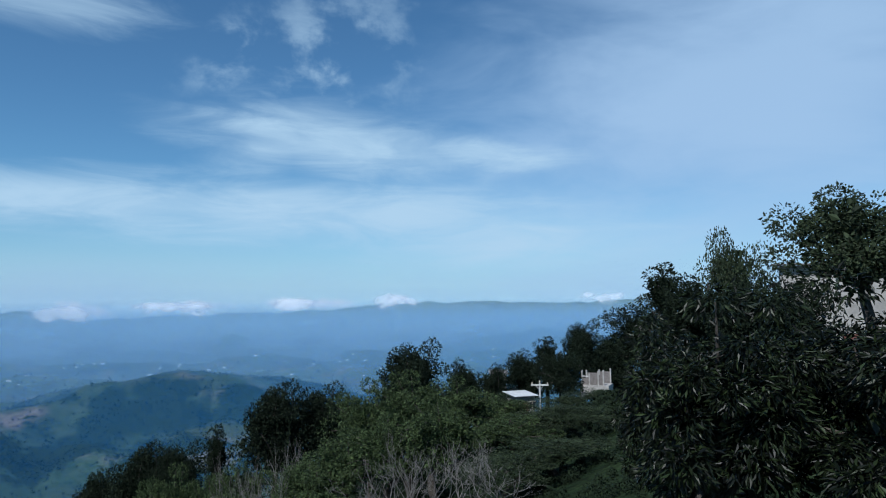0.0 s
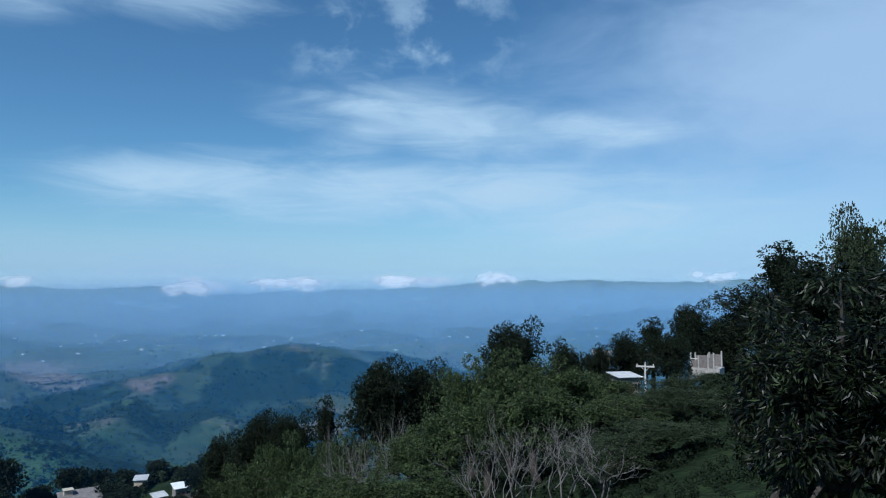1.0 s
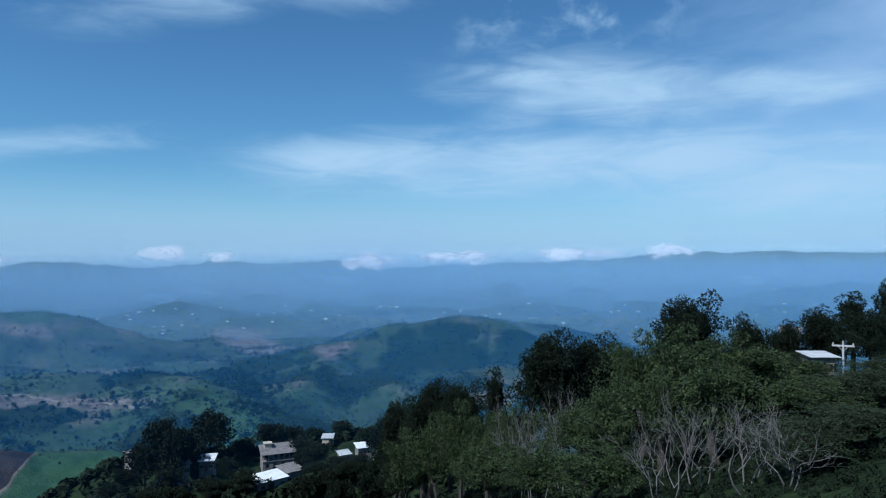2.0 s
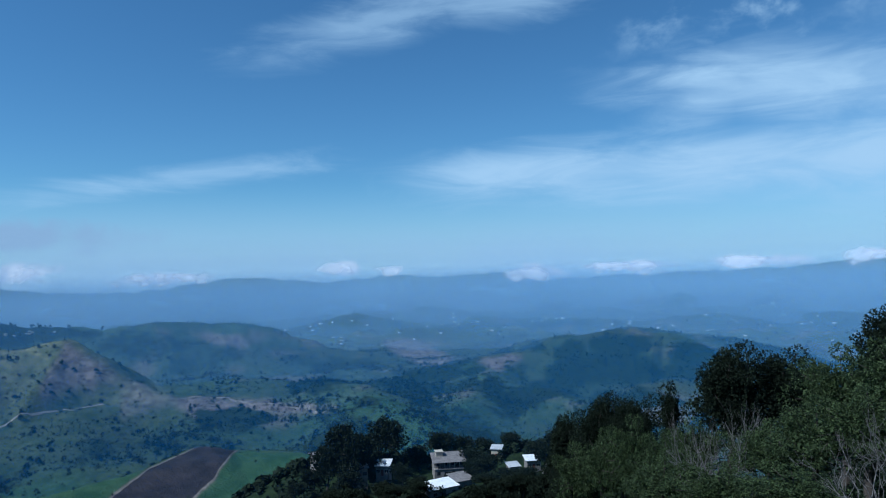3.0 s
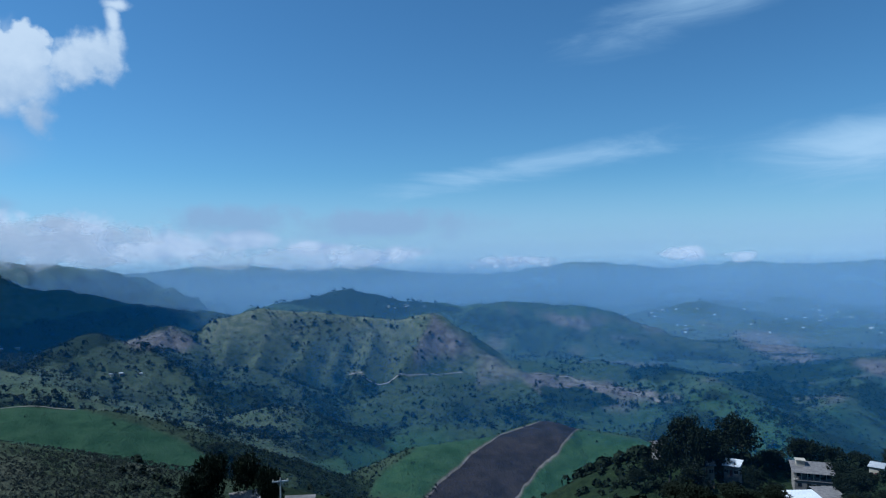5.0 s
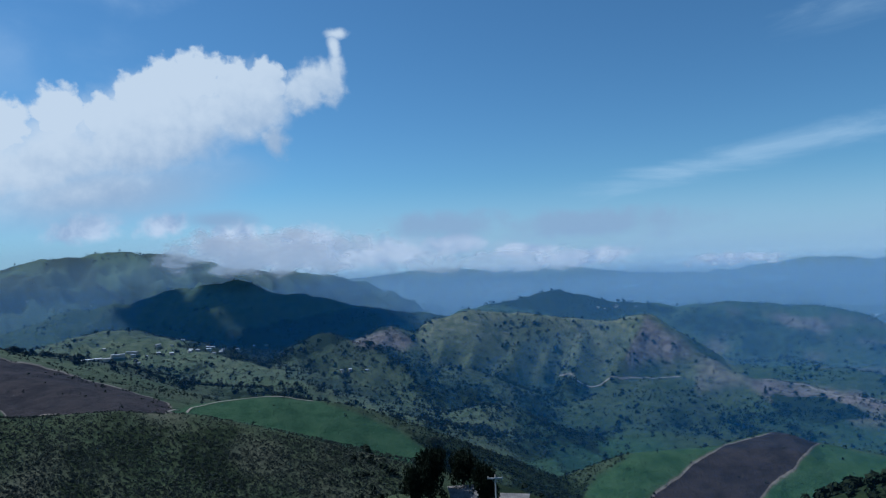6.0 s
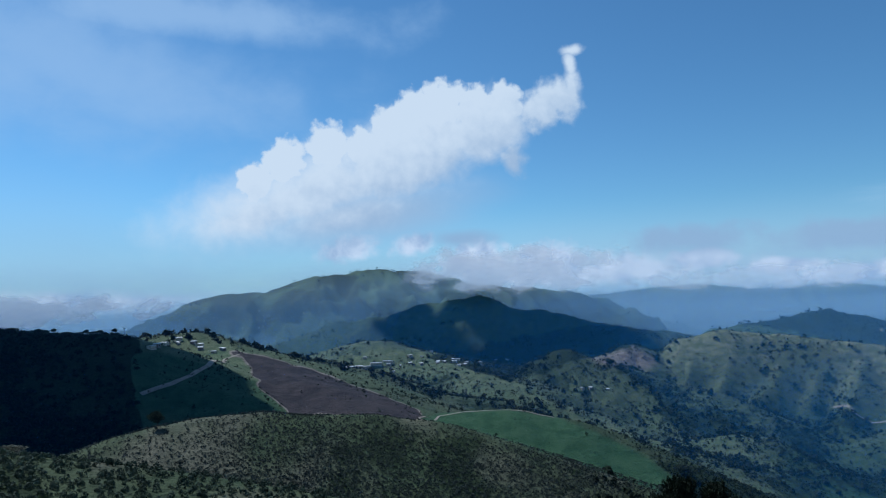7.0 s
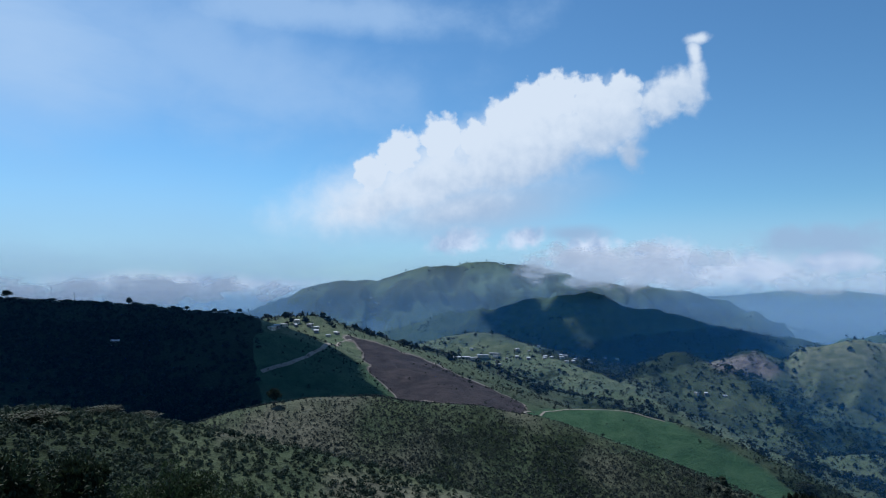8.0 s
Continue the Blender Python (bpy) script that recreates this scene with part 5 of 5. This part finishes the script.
tagged(stand(small_house(4.2, 5.0, 2.8, RUST, TAN), 76.8, 116, -8), "tan-walled house below the terrace", "house", "houses by the pole")
tagged(stand(small_house(5.0, 4.0, 2.6, RUST, TAN), 73.8, 112, 12), "brown shed with a dull sheet roof", "house", "houses by the pole")


def pole_to(az, r, top_el, label, group):
    p = spot(az, r, top_el)
    tall = max(6.0, p.z - ground_at(p.x, p.y))
    return tagged(stand(utility_pole(tall), az, r), label, "utility pole", group)


pole_to(-8.0, 100, -6.8, "pale utility pole with one crossarm above trees", "utility poles")
pole_to(78.2, 108, -17.2, "pale utility pole with one crossarm beside a house", "utility poles")
pole_to(140.9, 640, -0.1, "thin utility pole on the skyline", "utility poles")
pole_to(139.4, 640, -0.5, "thin utility pole on the skyline", "utility poles")
pole_to(126.9, 640, -2.2, "thin utility pole on the skyline", "utility poles")

# ---- far houses on the hills ----
FAR_A, FAR_B, FAR_C = small_house(9, 7, 4, TIN, CREAM, gable=True), small_house(7, 6, 3.4, TIN, PLASTER), small_house(26, 9, 5, TIN, CREAM, 0.12, gable=True, panes=6)


def far_house(proto, az, el, r0, r1, turn, label, group):
    r = sight(az, el, r0, r1)
    p = spot(az, r)
    m = Matrix.Translation((p.x, p.y, ground_at(p.x, p.y))) @ Matrix.Rotation(radians(az + turn), 4, "Z") @ Matrix.Scale(place.uniform(0.5, 0.8), 4)
    return tagged(copy_thing(proto, m), label, "house", group)


place = random.Random(5)
for az, el in ((107.6, -5.85), (108.6, -6.1), (109.4, -6.35), (106.6, -5.7)):
    far_house(FAR_C, az, el, 850, 1300, place.uniform(-25, 25), "long white-roofed building in the valley town", "valley town")
for i in range(18):
    t = i / 17
    far_house((FAR_A, FAR_B)[i % 2], 110.6 - 8.0 * t + place.uniform(-0.3, 0.3), -6.6 + 1.4 * t + place.uniform(-0.75, 0.35), place.uniform(850, 1150), 1350, place.uniform(-50, 50), "small pale house in the valley town", "valley town")
for i in range(10):
    t = i / 9
    far_house((FAR_A, FAR_B)[i % 2], 125.3 - 5.4 * t + place.uniform(-0.4, 0.4), -2.75 - (0.2 if t < 0.45 else 2.2 * (t - 0.45)) + place.uniform(-0.6, 0.0), 600, 900, place.uniform(-50, 50), "small pale house on the ridge top", "ridge hamlet")
for i in range(14):
    far_house((FAR_A, FAR_B)[i % 2], place.uniform(94.5, 103), place.uniform(-6.6, -5.6), 1100, 1500, place.uniform(-50, 50), "small pale house at the foot of the peak", "peak hamlet")
for i in range(20):
    t = i / 19
    far_house((FAR_A, FAR_B)[i % 2], place.uniform(105, 124), place.uniform(-2.4, -0.8), 1900, 2800, place.uniform(-50, 50), "small pale house on the mountain side", "mountain houses")
for i in range(4):
    far_house((FAR_A, FAR_B)[i % 2], place.uniform(87.5, 91.5), place.uniform(-6.4, -5.4), 850, 1050, place.uniform(-50, 50), "small pale house on the knoll", "knoll houses")
for i in range(7):
    far_house((FAR_A, FAR_B)[i % 2], place.uniform(66, 69.5), place.uniform(-4.1, -3.8), 1500, 1780, place.uniform(-50, 50), "small pale house on the far dark hill", "far hill houses")
far_house(FAR_B, 136.6, -4.4, 350, 640, 0, "single pale house in the dark wood", "wood house")
for proto in (FAR_A, FAR_B, FAR_C):
    drop(proto)

specks = []
while len(specks) < 260:
    az, r = place.uniform(-12, 62), place.choice((place.uniform(1900, 2600), place.uniform(2200, 3900)))
    p = spot(az, r)
    z = ground_at(p.x, p.y)
    if z > -150:
        continue
    w, d, c, k = place.uniform(1.5, 5.5) * r / 2400, place.uniform(1.5, 2.5) * r / 2400, abs(math.cos(radians(az))), abs(math.sin(radians(az)))
    specks.append((p.x - w * c - d * k, p.x + w * c + d * k, p.y - d * c - w * k, p.y + d * c + w * k, z - 2, z + place.uniform(2.0, 4.0) * r / 2400))
tagged(new("settlement", boxes_mesh("settlement", specks, TIN_BRIGHT)), "pale houses of far villages in the plain", "houses", kind="stuff")


# ---- tracks ----
def track(width, *points, r0, r1, label):
    """A strip of bare earth laid on the ground along bearings and elevations."""
    line = [spot(az, sight(az, el, r0, r1)) for az, el in points]
    path = []
    for p, q in zip(line[:-1], line[1:]):
        n = max(2, int((q - p).length / 6))
        path += [p.lerp(q, i / n) for i in range(n)]
    path.append(line[-1])
    verts, faces = [], []
    for i, p in enumerate(path):
        d = path[min(i + 1, len(path) - 1)] - path[max(i - 1, 0)]
        side = Vector((-d.y, d.x, 0)).normalized() * width / 2
        for k in (-1, 1):
            c = p + side * k * (1 + 0.25 * noise.noise(p * 0.05))
            verts.append((c.x, c.y, ground_at(c.x, c.y) + 0.5))
    faces = [(2 * i, 2 * i + 1, 2 * i + 3, 2 * i + 2) for i in range(len(path) - 1)]
    me = mesh_of("track", verts, faces, TRACK)
    return tagged(new("track", me), label, "track", kind="structure")


track(4.0, (125.8, -6.9), (123.6, -6.3), (122.2, -5.8), (120.9, -5.1), (119.6, -4.7), (118.6, -4.4), r0=500, r1=800, label="pale earth track climbing the ridge")
track(1.8, (104.4, -10.5), (102.5, -10.25), (100.4, -10.0), (98.5, -9.95), (96.8, -9.95), (95, -10.15), (93, -10.6), r0=380, r1=560, label="pale track along the grassy crest")
track(4.0, (72.5, -9.4), (71, -9.9), (69.2, -10.2), (67.6, -9.7), (65.5, -9.6), (63, -9.5), r0=900, r1=1350, label="pale earth track round the foot of the ribs")
track(5.0, (57, -9.6), (54, -9.9), (51.5, -10.6), (49, -11.0), (46.5, -11.6), r0=850, r1=1250, label="pale earth road through the valley")
